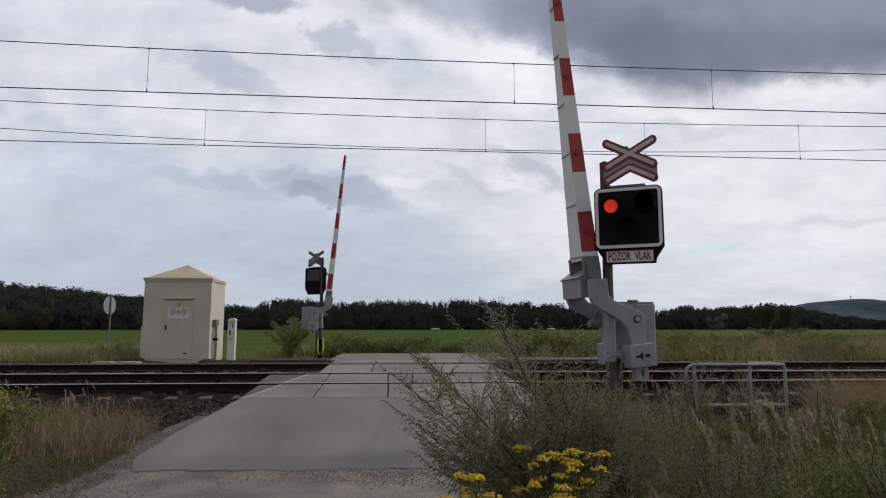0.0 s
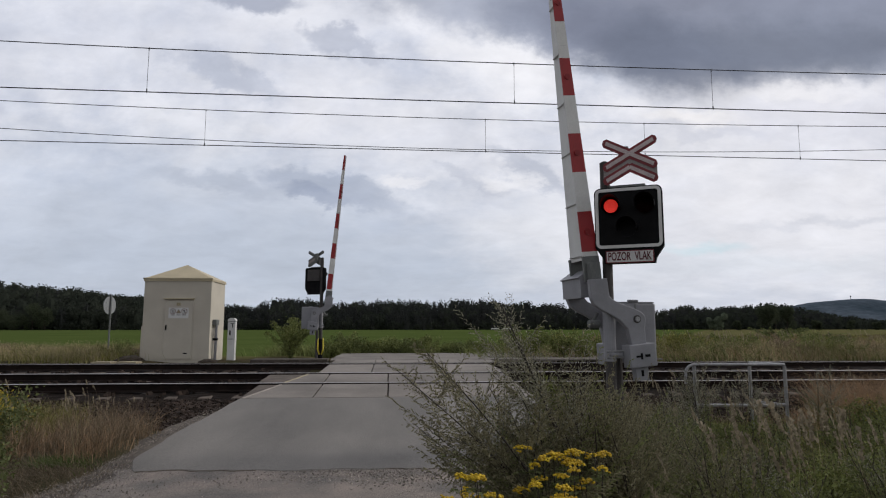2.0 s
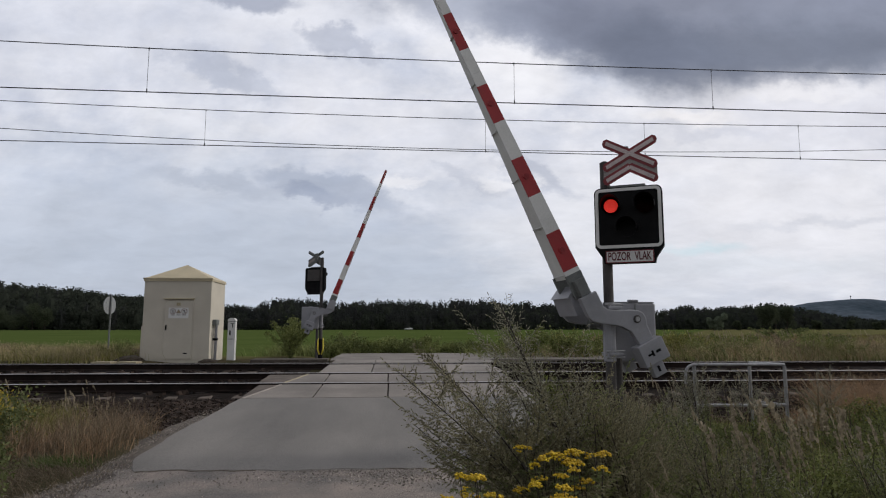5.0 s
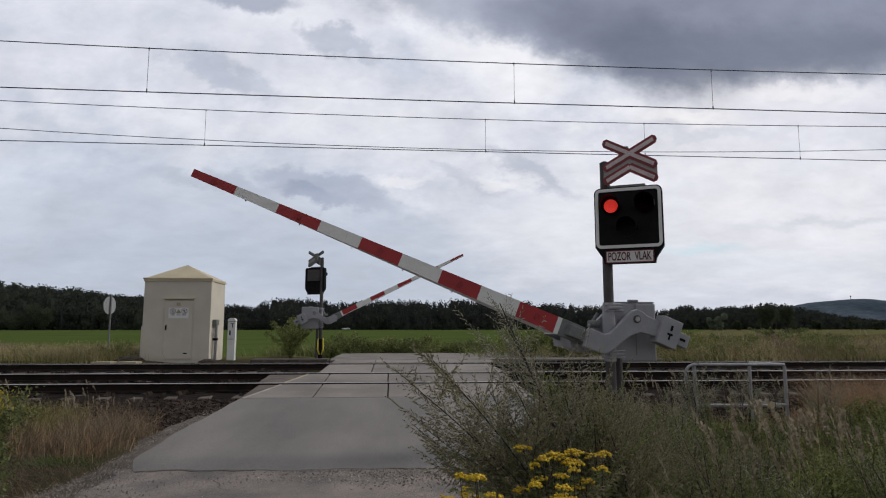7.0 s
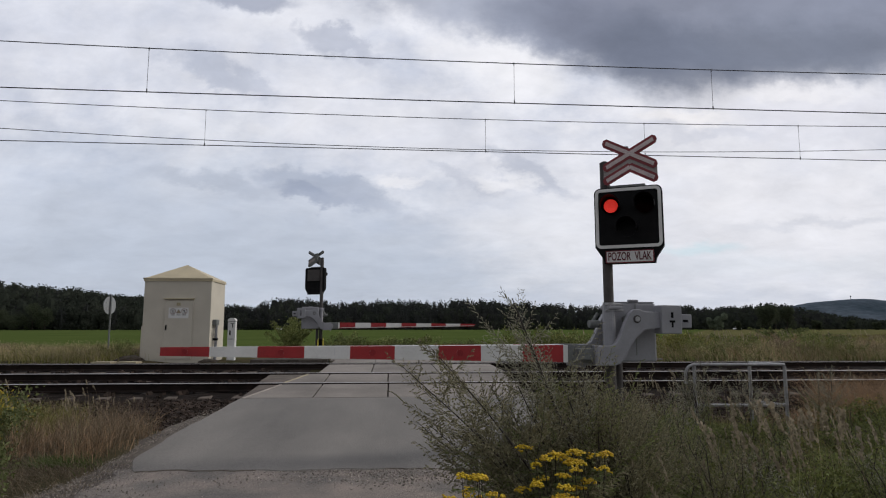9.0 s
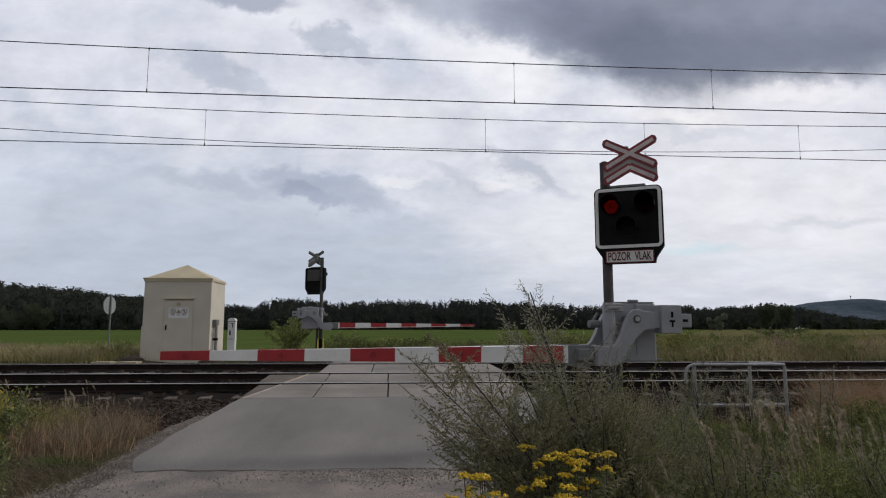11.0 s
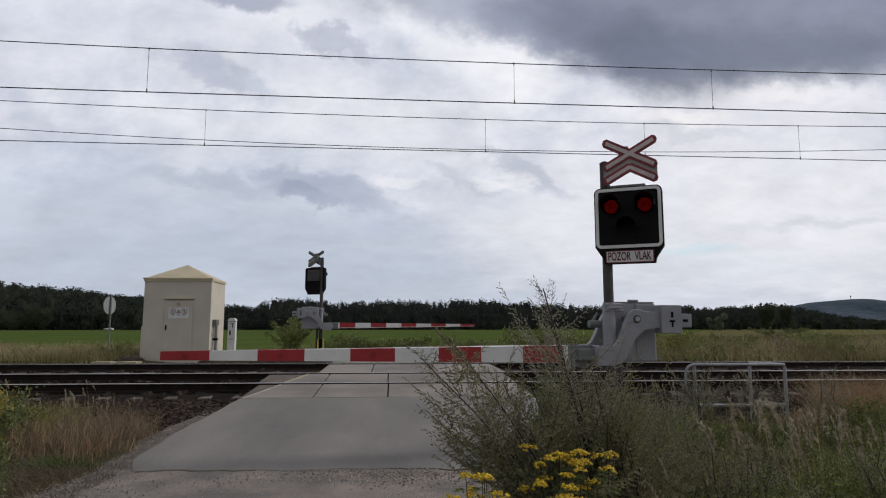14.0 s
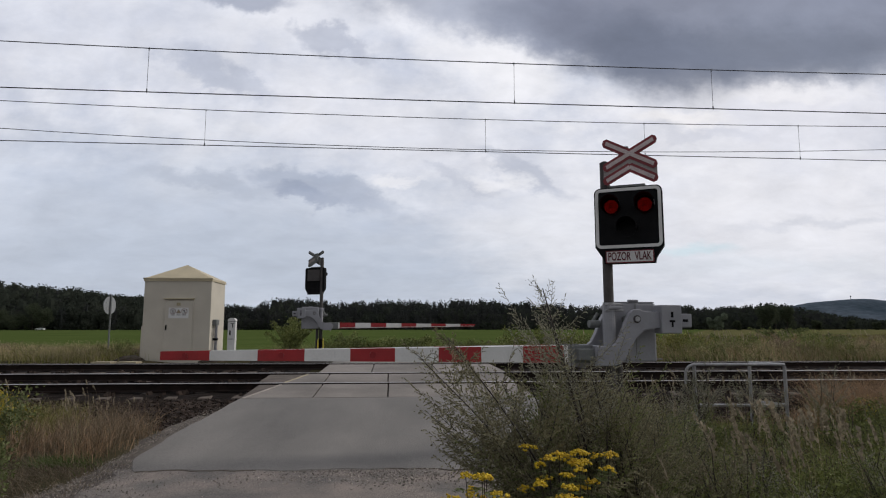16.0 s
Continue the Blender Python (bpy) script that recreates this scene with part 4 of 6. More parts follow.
def barrier(m, label, tip=5.19):
    """Machine box on its stand, two cranked arms with counterweights, and a tapering striped boom."""
    b = empty("barrier", m, label, "barrier", "level crossing barriers")
    body = part("machine_box", box(-0.63, -0.08, -0.30, 0.02, 1.0, 1.70, 0.025), GREY_PAINT, b, "light grey drive housing")
    part("lid", box(-0.62, -0.09, -0.29, 0.01, 1.70, 1.715, 0.006), GREY_PAINT, body)
    part("lid_catch", box(-0.40, -0.28, -0.02, 0.03, 1.715, 1.74, 0.006), GREY_PAINT, body)
    part("panel_seam", box(-0.365, -0.355, 0.02, 0.024, 1.08, 1.69), GREY_DARK, body)
    part("bracket_clamp", box(-0.085, 0.085, 0.0, 0.215, 1.62, 1.66, 0.01), GREY_PAINT, body)
    part("lower_clamp", box(-0.085, 0.085, 0.0, 0.215, 1.08, 1.12, 0.01), GREY_PAINT, body)
    for z in (1.605, 1.675, 1.065, 1.135):
        part("clamp_bolt", rod((-0.115, 0.19, z), (0.115, 0.19, z), 0.011, 8), GALVANISED, body)
    part("stand", rod((-0.12, 0.02, 0.0), (-0.12, 0.02, 1.05), 0.045, 14), POLE_PAINT, b)
    part("linkage", rod((0.06, -0.12, 1.58), (0.15, -0.12, 1.44), 0.022, 10), GREY_DARK, b)
    part("damper", rod((0.08, -0.05, 1.45), (0.21, -0.05, 1.45), 0.045, 14), GREY_DARK, b)
    rig = empty("swing_arm", pose(PIVOT[0], 0, PIVOT[1]))
    rig.parent = b
    for y0, y1, side in ((0.21, 0.29, 1), (-0.46, -0.38, -1)):
        part("crank_arm", slab(ARM, y0, y1, 0.012), GREY_PAINT, rig)
        face = y1 if side > 0 else y0
        part("washer", rod((0, face - side * 0.002, 0), (0, face + side * 0.008, 0), 0.046, 20), POLE_PAINT, rig)
        part("bolt", rod((0, face, 0), (0, face + side * 0.024, 0), 0.03, 8), GALVANISED, rig)
        part("counterweight", box(-0.545, -0.285, y0 - 0.05, y1 + 0.05, -0.165, 0.165, 0.012), GREY_PAINT, rig, "grey boxed counterweight")
        part("counterweight_tail", box(-0.70, -0.545, y0 - 0.01, y1 + 0.01, -0.095, 0.065, 0.012), GREY_PAINT, rig)
        edge = y1 + 0.05 if side > 0 else y0 - 0.05
        slot = box(-0.435, -0.405, edge - 0.003, edge + 0.003, 0.02, 0.085)
        box(-0.432, -0.41, edge - 0.003, edge + 0.003, -0.09, -0.02, bm=slot)
        box(-0.455, -0.385, edge - 0.003, edge + 0.003, -0.035, -0.01, bm=slot)
        part("key_slot", slot, BLACK, rig)
        part("tail_slot", box(-0.65, -0.58, edge - side * 0.04 - 0.003, edge - side * 0.04 + 0.003, -0.03, 0.0), BLACK, rig)
        inner = 0.09 if side > 0 else -0.295
        part("sleeve_plate", box(0.48, 0.78, inner - 0.01, inner + 0.035, -0.505, -0.30, 0.006), GREY_DARK, rig)
    part("cross_tube", rod((0, -0.38, 0), (0, 0.21, 0), 0.05, 14), GREY_DARK, rig)
    cover = [(0.30, -0.55), (0.30, -0.312), (0.55, -0.312), (0.63, -0.41), (0.54, -0.57), (0.525, -0.54)]
    part("root_cover", slab(cover, -0.49, 0.05, 0.006), GREY_PAINT, rig)
    part("root_beam", box(0.50, 0.70, 0.04, 0.22, -0.47, -0.34, 0.01), GREY_DARK, rig)
    # boom: stripes from root to tip
    L0, L1 = 0.74, tip
    cuts = [L0, 0.835] + [0.835 + k * (L1 - 0.835) / 9 for k in range(1, 10)]

    def shape(x):
        f = (x - L0) / (L1 - L0)
        return 0.099 - 0.055 * f, 0.20 - 0.165 * f, -0.402 + 0.006 * f
    boom = empty("boom", pose(0, 0, 0))
    boom.parent = rig
    def bar(xa, xb, ya, yb, za, zb):
        """A tapering bar: each of the four limits is a function of the shape at x."""
        bm = bmesh.new()
        rings = []
        for x in (xa, xb):
            hh, hw, zc = shape(x)
            rings.append([bm.verts.new((x, -0.085 + y(hw), zc + z(hh))) for y, z in ((yb, za), (yb, zb), (ya, zb), (ya, za))])
        for i in range(4):
            bm.faces.new((rings[0][i], rings[0][(i + 1) % 4], rings[1][(i + 1) % 4], rings[1][i]))
        bm.faces.new(rings[0][::-1])
        bm.faces.new(rings[1])
        bmesh.ops.recalc_face_normals(bm, faces=bm.faces)
        return bm

    t = 0.012
    for k, (xa, xb) in enumerate(zip(cuts, cuts[1:])):
        red = k % 2 == 1
        for side in (1, -1):
            lims = (lambda w: w - t, lambda w: w) if side > 0 else (lambda w: -w, lambda w: t - w)
            part("red_stripe" if red else "white_stripe", bar(xa, xb, *lims, (lambda h: -h) if side > 0 else (lambda h: 0.032 - h), lambda h: h), RED if red else WHITE, boom)
        if red:
            xm = (xa + xb) / 2
            hh, hw, zc = shape(xm)
            for side in (1, -1):
                y = -0.085 + side * hw
                part("reflector", rod((xm, y - side * 0.01, zc), (xm, y + side * 0.012, zc), 0.036 if k < 6 else 0.03, 16), REFLECTOR, boom, "round dark red reflector")
        elif k in (2, 6):
            xm = xa + 0.34 * (xb - xa)
            hh, hw, zc = shape(xm)
            part("maker_label", box(xm - 0.005, xm + 0.005, -0.085 + hw, -0.083 + hw, zc - hh * 0.5, zc + hh * 0.6), OFFWHITE, boom)
    part("under_web", bar(L0, L1 - 0.01, lambda w: -w, lambda w: w - t - 0.001, lambda h: 0.016 - h, lambda h: 0.030 - h), WHITE, boom, "plain white underside of the boom")
    part("top_web", bar(L0, L1, lambda w: t - w + 0.001, lambda w: w - t - 0.001, lambda h: h - 0.016, lambda h: h - 0.004), OFFWHITE, boom)
    for k in range(7):
        x = 0.79 + k * 0.63
        part("rib", bar(x, x + 0.008, lambda w: t - w + 0.005, lambda w: w - t - 0.005, lambda h: -0.004 - h, lambda h: 0.0155 - h), OFFWHITE, boom)
    return b, rig


NEAR_AT = pose(2.56, 7.30, 0.0, 0, 0, 187.2)
FAR_AT = pose(-2.33, 21.15, 0.31, 0, 0, 7.2)
SIGNALS = [warning_signal(NEAR_AT @ pose(0.035, 0.13, 0), False), warning_signal(FAR_AT @ pose(0, 0.13, 0))]
BARRIERS = [barrier(NEAR_AT, "red and white barrier boom with grey crank arms"),
            barrier(FAR_AT, "red and white barrier boom across the railway, seen from behind", 5.47)]


# ---------------------------------------------------------------- relay hut, pillar, sign, railing
def relay_hut():
    x0, x1, y0, y1, z0, z1 = -8.38, -6.15, 22.0, 23.75, 0.24, 2.92
    h = empty("relay_hut", pose(0, 0, 0), "small cream relay hut with a tan pyramid roof", "hut")
    part("wall", box(x0, x1, y0, y1, z0, z1, 0.02), CREAM, h)
    part("plinth", box(x0 - 0.06, x0 + 0.02, y0 + 0.06, y1 - 0.1, z0 - 0.05, z0 + 1.15, 0.02), CREAM, h)
    part("base", box(x0 + 0.004, x1 - 0.004, y0 + 0.004, y1 - 0.004, z0 - 0.15, z0 + 0.02, 0.004), CREAM, h)
    roof = bmesh.new()
    e = 0.025
    ring = [[roof.verts.new((x, y, z)) for x, y in ((x0 - e, y0 - e), (x1 + e, y0 - e), (x1 + e, y1 + e), (x0 - e, y1 + e))] for z in (z1 - 0.0, z1 + 0.09)]
    apex = roof.verts.new(((x0 + x1) / 2, (y0 + y1) / 2, z1 + 0.64))
    for i in range(4):
        j = (i + 1) % 4
        roof.faces.new((ring[0][i], ring[0][j], ring[1][j], ring[1][i]))
        roof.faces.new((ring[1][i], ring[1][j], apex))
    roof.faces.new(ring[0][::-1])
    bmesh.ops.recalc_face_normals(roof, faces=roof.faces)
    rf = part("roof", roof, CREAM_ROOF, h, "tan sheet pyramid roof")
    part("gutter_edge", box(x0 - e - 0.015, x1 + e + 0.015, y0 - e - 0.018, y0 - e + 0.002, z1 + 0.075, z1 + 0.115, 0.004), CREAM_ROOF, rf)
    dx0, dx1 = -7.66, -6.74
    door = part("door", box(dx0, dx1, y0 - 0.03, y0 + 0.01, z0 + 0.06, z0 + 2.02, 0.006), CREAM_DOOR, h)
    for xa, xb, za, zb in ((dx0 - 0.035, dx0 - 0.005, z0 + 0.04, z0 + 2.06), (dx1 + 0.005, dx1 + 0.035, z0 + 0.04, z0 + 2.06)):
        part("door_frame", box(xa, xb, y0 - 0.022, y0 + 0.005, za, zb, 0.004), CREAM, door)
    part("drip_edge", box(dx0 - 0.05, dx1 + 0.05, y0 - 0.09, y0, z0 + 2.06, z0 + 2.095, 0.006), CREAM_ROOF, door)
    part("handle", box(dx0 + 0.045, dx0 + 0.085, y0 - 0.06, y0 - 0.03, z0 + 1.02, z0 + 1.19, 0.006), BLACK, door)
    part("vent", box(dx1 - 0.26, dx1 - 0.13, y0 - 0.038, y0 - 0.03, z0 + 0.22, z0 + 0.26, 0.003), BLACK, door, "dark letter slot")
    cx = (dx0 + dx1) / 2 + 0.0
    plate = part("warning_plate", box(cx - 0.33, cx + 0.33, y0 - 0.036, y0 - 0.03, z0 + 1.42, z0 + 1.78), WHITE, door, "white plate with three warning symbols")
    for dx in (-0.19, 0.19):
        part("symbol_ring", rod((cx + dx, y0 - 0.03, z0 + 1.655), (cx + dx, y0 - 0.039, z0 + 1.655), 0.098, 20), SYMBOL_BROWN, plate)
        part("symbol_field", rod((cx + dx, y0 - 0.03, z0 + 1.655), (cx + dx, y0 - 0.041, z0 + 1.655), 0.078, 20), WHITE, plate)
        part("symbol_bar", moved(box(-0.08, 0.08, -0.0435, -0.041, -0.010, 0.010), pose(cx + dx, y0, z0 + 1.655, 0, 45, 0)), SYMBOL_BROWN, plate)
        part("symbol", box(cx + dx - 0.022, cx + dx + 0.022, y0 - 0.046, y0 - 0.0436, z0 + 1.61, z0 + 1.70), GREY_DARK, plate)
    part("symbol_triangle", slab(((cx - 0.085, z0 + 1.585), (cx + 0.085, z0 + 1.585), (cx, z0 + 1.735)), y0 - 0.039, y0 - 0.036), SYMBOL_BROWN, plate)
    part("symbol_field", slab(((cx - 0.055, z0 + 1.602), (cx + 0.055, z0 + 1.602), (cx, z0 + 1.70)), y0 - 0.042, y0 - 0.039), YELLOW_EDGE, plate)
    for a, b in ((-0.24, -0.12), (-0.07, 0.07), (0.11, 0.25)):
        part("text_bar", box(cx + a, cx + b, y0 - 0.039, y0 - 0.036, z0 + 1.52, z0 + 1.545), GREY_DARK, plate)
    part("number_plate", box(cx - 0.08, cx + 0.05, y0 - 0.036, y0 - 0.03, z0 + 1.84, z0 + 1.95), YELLOW_EDGE, door, "small yellowish plate")
    # cable cabinet on the side wall
    cab = part("meter_box", box(x1 + 0.0, x1 + 0.14, y0 + 0.25, y0 + 0.62, z0 + 1.18, z0 + 1.38, 0.01), GREY_DARK, h)
    part("conduit", rod((x1 + 0.09, y0 + 0.42, z0 - 0.02), (x1 + 0.09, y0 + 0.42, z0 + 1.2), 0.05, 12), GREY_PAINT, cab)
    part("conduit_clamp", box(x1, x1 + 0.16, y0 + 0.35, y0 + 0.49, z0 + 0.66, z0 + 0.74, 0.006), BLACK, cab)


def telephone_pillar():
    x, y, z0 = -5.52, 22.45, 0.22
    p = empty("telephone_pillar", pose(x, y, z0), "white trackside telephone pillar with a black letter", "telephone pillar")
    body = part("body", box(-0.13, 0.13, -0.11, 0.11, -0.04, 1.38, 0.02), WHITE, p)
    cap = bmesh.new()
    rod((0, -0.12, 1.36), (0, 0.12, 1.36), 0.14, 24, cap)
    for v in cap.verts:
        v.co.z = 1.36 + max(v.co.z - 1.36, -0.02) * 0.7
    part("cap", cap, WHITE, p)
    part("cap_band", box(-0.134, 0.134, -0.114, 0.114, 1.315, 1.335), GREY_DARK, body)
    letters("letter", "T", 0.20, BLACK, pose(0.03, -0.114, 1.19), body)
    part("slot", box(-0.07, -0.02, -0.116, -0.11, 0.86, 1.03), BLACK, body)
    part("door_seam", box(-0.10, 0.10, -0.114, -0.11, 0.72, 0.735), GREY_DARK, body)


def round_sign():
    s = empty("road_sign", pose(-10.34, 24.1, 0.12, 0, 0, 76), "grey round road sign seen from behind", "road sign")
    part("pole", rod((0, 0, 0), (0, 0, 2.42), 0.030, 12), GREY_DARK, s)
    d = rod((0, 0.04, 2.03), (0, 0.06, 2.03), 0.33, 36)
    part("disc", d, SIGN_GREY, s, "plain grey back of the sign")
    part("clamp", box(-0.2, 0.2, 0.03, 0.045, 2.13, 2.16), GALVANISED, s)
    part("clamp", box(-0.2, 0.2, 0.03, 0.045, 1.89, 1.92), GALVANISED, s)


def railing():
    f = empty("pipe_railing", pose(0, 0, 0), "grey galvanised tube railing standing among weeds", "railing")
    a, b, c = (3.97, 8.03), (5.15, 7.93), (4.94, 8.39)
    r, zt, zl = 0.019, 0.92, 0.40
    for x, y in (a, b, c):
        part("post", rod((x, y, -0.25), (x, y, zt - 0.02), r * 1.15, 12), GALVANISED, f)
    for p, q in ((a, b), (b, c)):
        for z in (zt, zl):
            part("rail_tube", rod((*p, z), (*q, z), r, 12), GALVANISED, f)
    bend = bmesh.new()
    for k in range(5):
        t0, t1 = k * 18, (k + 1) * 18
        pt = lambda t: (a[0] - 0.12 * math.sin(math.radians(t)), a[1], zt - 0.12 + 0.12 * math.cos(math.radians(t)))
        rod(pt(t0), pt(t1), r, 10, bend)
    rod((a[0] - 0.12, a[1], zt - 0.12), (a[0] - 0.12, a[1], zt - 0.25), r, 10, bend)
    part("bent_end", bend, GALVANISED, f)


def plates():
    for x0, x1 in ((-9.5, -8.9), (-8.74, -8.1)):
        tagged(part("cable_cover", box(x0, x1, 20.95, 21.45, 0.17, 0.262, 0.012), YELLOW_EDGE), "flat tan cable cover lying beside the track", "cable cover", "cable covers")


def soil_heap(x, y, w, h, seed):
    """A low crumbly mound."""
    rng = np.random.default_rng(seed)
    bm = bmesh.new()
    bmesh.ops.create_icosphere(bm, subdivisions=3, radius=1.0)
    for v in bm.verts:
        k = 1 + 0.25 * noise.noise(v.co * 2.3 + Vector((seed, 0, 0)))
        v.co = Vector((v.co.x * w * k, v.co.y * w * 0.6 * k, max(v.co.z, -0.2) * h * k))
    moved(bm, pose(x, y, float(ground_z(x, y)), 0, 0, rng.uniform(0, 40)))
    tagged(part("soil_heap", bm, SOIL), "dark crumbly soil heaped against the hut wall", "soil heap", "soil heaps")


soil_heap(-8.62, 21.75, 0.45, 0.20, 1)
soil_heap(-6.1, 21.8, 0.35, 0.12, 2)
relay_hut()
telephone_pillar()
round_sign()
railing()
plates()


def small_car(y, z):
    c = empty("car", pose(0, y, z), "white passenger car driving on the distant road", "car", "passing cars")
    out = [(-2.1, 0.3), (-2.1, 0.75), (-1.95, 0.92), (-0.9, 0.98), (0.9, 0.98), (2.0, 0.82), (2.12, 0.6), (2.12, 0.3)]
    part("body", slab(out, -0.85, 0.85, 0.06), CAR_PAINT, c)
    part("cabin", slab([(-1.75, 0.96), (-1.35, 1.42), (0.1, 1.45), (0.95, 0.96)], -0.72, 0.72, 0.05), CAR_GLASS, c)
    part("car_roof", slab([(-1.4, 1.40), (-1.3, 1.47), (0.05, 1.50), (0.15, 1.42)], -0.68, 0.68, 0.03), CAR_PAINT, c)
    for x in (-1.3, 1.3):
        for s in (-1, 1):
            part("wheel", rod((x, s * 0.72, 0.31), (x, s * 0.88, 0.31), 0.31, 18), RUBBER, c)
    return c


CARS = [small_car(330, -1.30), small_car(334, -1.30)]


# ---------------------------------------------------------------- sky and distance
def cloud_layer():
    R = 4200.0
    az, el = np.radians(np.linspace(-62, 62, 60)), np.radians(np.linspace(-3, 48, 30))
    a, e = np.meshgrid(az, el)
    V = np.stack([R * np.sin(a) * np.cos(e), R * np.cos(a) * np.cos(e), R * np.sin(e)], -1)
    i = np.arange(a.size).reshape(a.shape)
    Q = np.stack([i[:-1, :-1], i[:-1, 1:], i[1:, 1:], i[1:, :-1]], -1).reshape(-1, 4)
    ob = quads("backdrop", V.reshape(-1, 3), Q, CLOUDS, smooth=True)
    ob.matrix_basis = pose(*EYE, 0, 0, -4.7)
    return tagged(ob, "overcast sky with drifting grey and white clouds", "sky", kind="structure")


SKY = cloud_layer()

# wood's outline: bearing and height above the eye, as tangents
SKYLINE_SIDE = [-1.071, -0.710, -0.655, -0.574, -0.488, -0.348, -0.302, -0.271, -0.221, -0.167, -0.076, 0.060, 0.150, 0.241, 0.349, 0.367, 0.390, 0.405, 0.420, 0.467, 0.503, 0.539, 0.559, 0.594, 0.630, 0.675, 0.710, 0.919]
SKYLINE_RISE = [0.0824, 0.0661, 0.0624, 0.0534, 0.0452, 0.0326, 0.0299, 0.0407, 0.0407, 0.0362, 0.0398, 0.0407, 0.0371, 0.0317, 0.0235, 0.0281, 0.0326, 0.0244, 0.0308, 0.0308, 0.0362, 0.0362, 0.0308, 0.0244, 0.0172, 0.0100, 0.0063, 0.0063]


def forest():
    """Far woods: crowns of many small sprays round a ragged dark core, conifers and broadleaves."""
    for kind, mat in (("pine", PINE), ("broadleaf", BROADLEAF)):
        V, Q, at = [], [], 0
        for row in range(8):
            d = 350 + 11 * row
            for az in np.arange(-0.86, 0.86, 0.0056):
                az += RNG.normal(0, 0.003)
                x, y = d * math.tan(az + radians(4.7)), d + RNG.normal(0, 5)
                side = math.tan(az)
                broad = RNG.random() < (0.75 if side < -0.483 else 0.12 if side < 0.376 else 0.45)
                if broad != (kind == "broadleaf"):
                    continue
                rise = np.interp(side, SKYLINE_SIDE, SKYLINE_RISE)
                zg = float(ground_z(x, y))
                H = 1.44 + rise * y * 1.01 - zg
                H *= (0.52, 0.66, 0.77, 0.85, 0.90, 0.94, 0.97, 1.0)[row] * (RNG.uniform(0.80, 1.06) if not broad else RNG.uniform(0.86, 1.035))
                if H < 2.5:
                    continue
                n = 150 if broad else 110
                f = RNG.random(n) ** 0.8
                if broad:
                    r = H * 0.30 * np.sqrt(np.clip(1 - (2 * f - 0.95) ** 2, 0.05, 1))
                else:
                    r = (0.35 + H * RNG.uniform(0.10, 0.22) * (1 - f) ** RNG.uniform(0.5, 1.2)) * RNG.uniform(0.6, 1.2)
                t = RNG.uniform(0, 6.283, n)
                P = np.stack([x + np.cos(t) * r, y + np.sin(t) * r, zg + H * (0.10 + 0.9 * f)], 1)
                D = np.stack([np.cos(t), np.sin(t), RNG.normal(0.1 if broad else -0.15, 0.5, n)], 1)
                v, q = leaves(P, D, RNG.uniform(0.6, 1.4, n) * (1.2 if broad else 0.8), RNG.uniform(0.5, 1.0, n) * (1.3 if broad else 1.0))
                V.append(v)
                Q.append(q + at)
                at += len(v)
                # core
                k, s = 6, 7
                zf = np.linspace(0, 0.93, k)
                rr = (H * 0.19 * np.sqrt(np.clip(1 - (2 * zf - 0.95) ** 2, 0.04, 1))) if broad else (0.15 + H * 0.12 * (1 - zf))
                rr = rr[:, None] * RNG.uniform(0.75, 1.2, (k, s))
                tt = np.arange(s) * 6.283 / s
                core = np.stack([x + rr * np.cos(tt), y + rr * np.sin(tt), np.broadcast_to((zg + H * zf)[:, None], (k, s))], -1).reshape(-1, 3)
                i = np.arange(s)
                qq = np.stack([i, (i + 1) % s, (i + 1) % s + s, i + s], 1)
                qq = (np.arange(k - 1) * s)[:, None, None] + qq[None]
                V.append(core)
                Q.append(qq.reshape(-1, 4) + at)
                at += len(core)
        ob = quads(f"{kind}_woods", np.concatenate(V), np.concatenate(Q), mat)
        tagged(ob, "dark pine woods along the far edge of the field" if kind == "pine" else "dark mixed broadleaf woods on the low hill", "woods", kind="stuff")
    # low bushes along the wood's edge
    V, Q, at = [], [], 0
    for az in np.arange(-0.80, 0.80, 0.009):
        az += RNG.normal(0, 0.004)
        y = 343 + RNG.normal(0, 2)
        x = y * math.tan(az + radians(4.7))
        H = RNG.uniform(2.0, 5.5) * (1.9 if math.tan(az) < -0.61 else 1.0)
        n = 140
        d = RNG.normal(size=(n, 3))
        d /= np.linalg.norm(d, axis=1, keepdims=True)
        d[:, 2] = np.abs(d[:, 2])
        P = np.array([x, y, -1.35]) + d * np.array([H * 0.65, H * 0.5, H]) * RNG.uniform(0.7, 1.0, (n, 1))
        v, q = leaves(P, d + RNG.normal(0, 0.5, (n, 3)), RNG.uniform(0.6, 1.3, n), RNG.uniform(0.5, 1.1, n))
        V.append(v)
        Q.append(q + at)
        at += len(v)
    tagged(quads("field_edge_bushes", np.concatenate(V), np.concatenate(Q), BROADLEAF), "dark bushes along the far edge of the field", "bushes", kind="stuff")


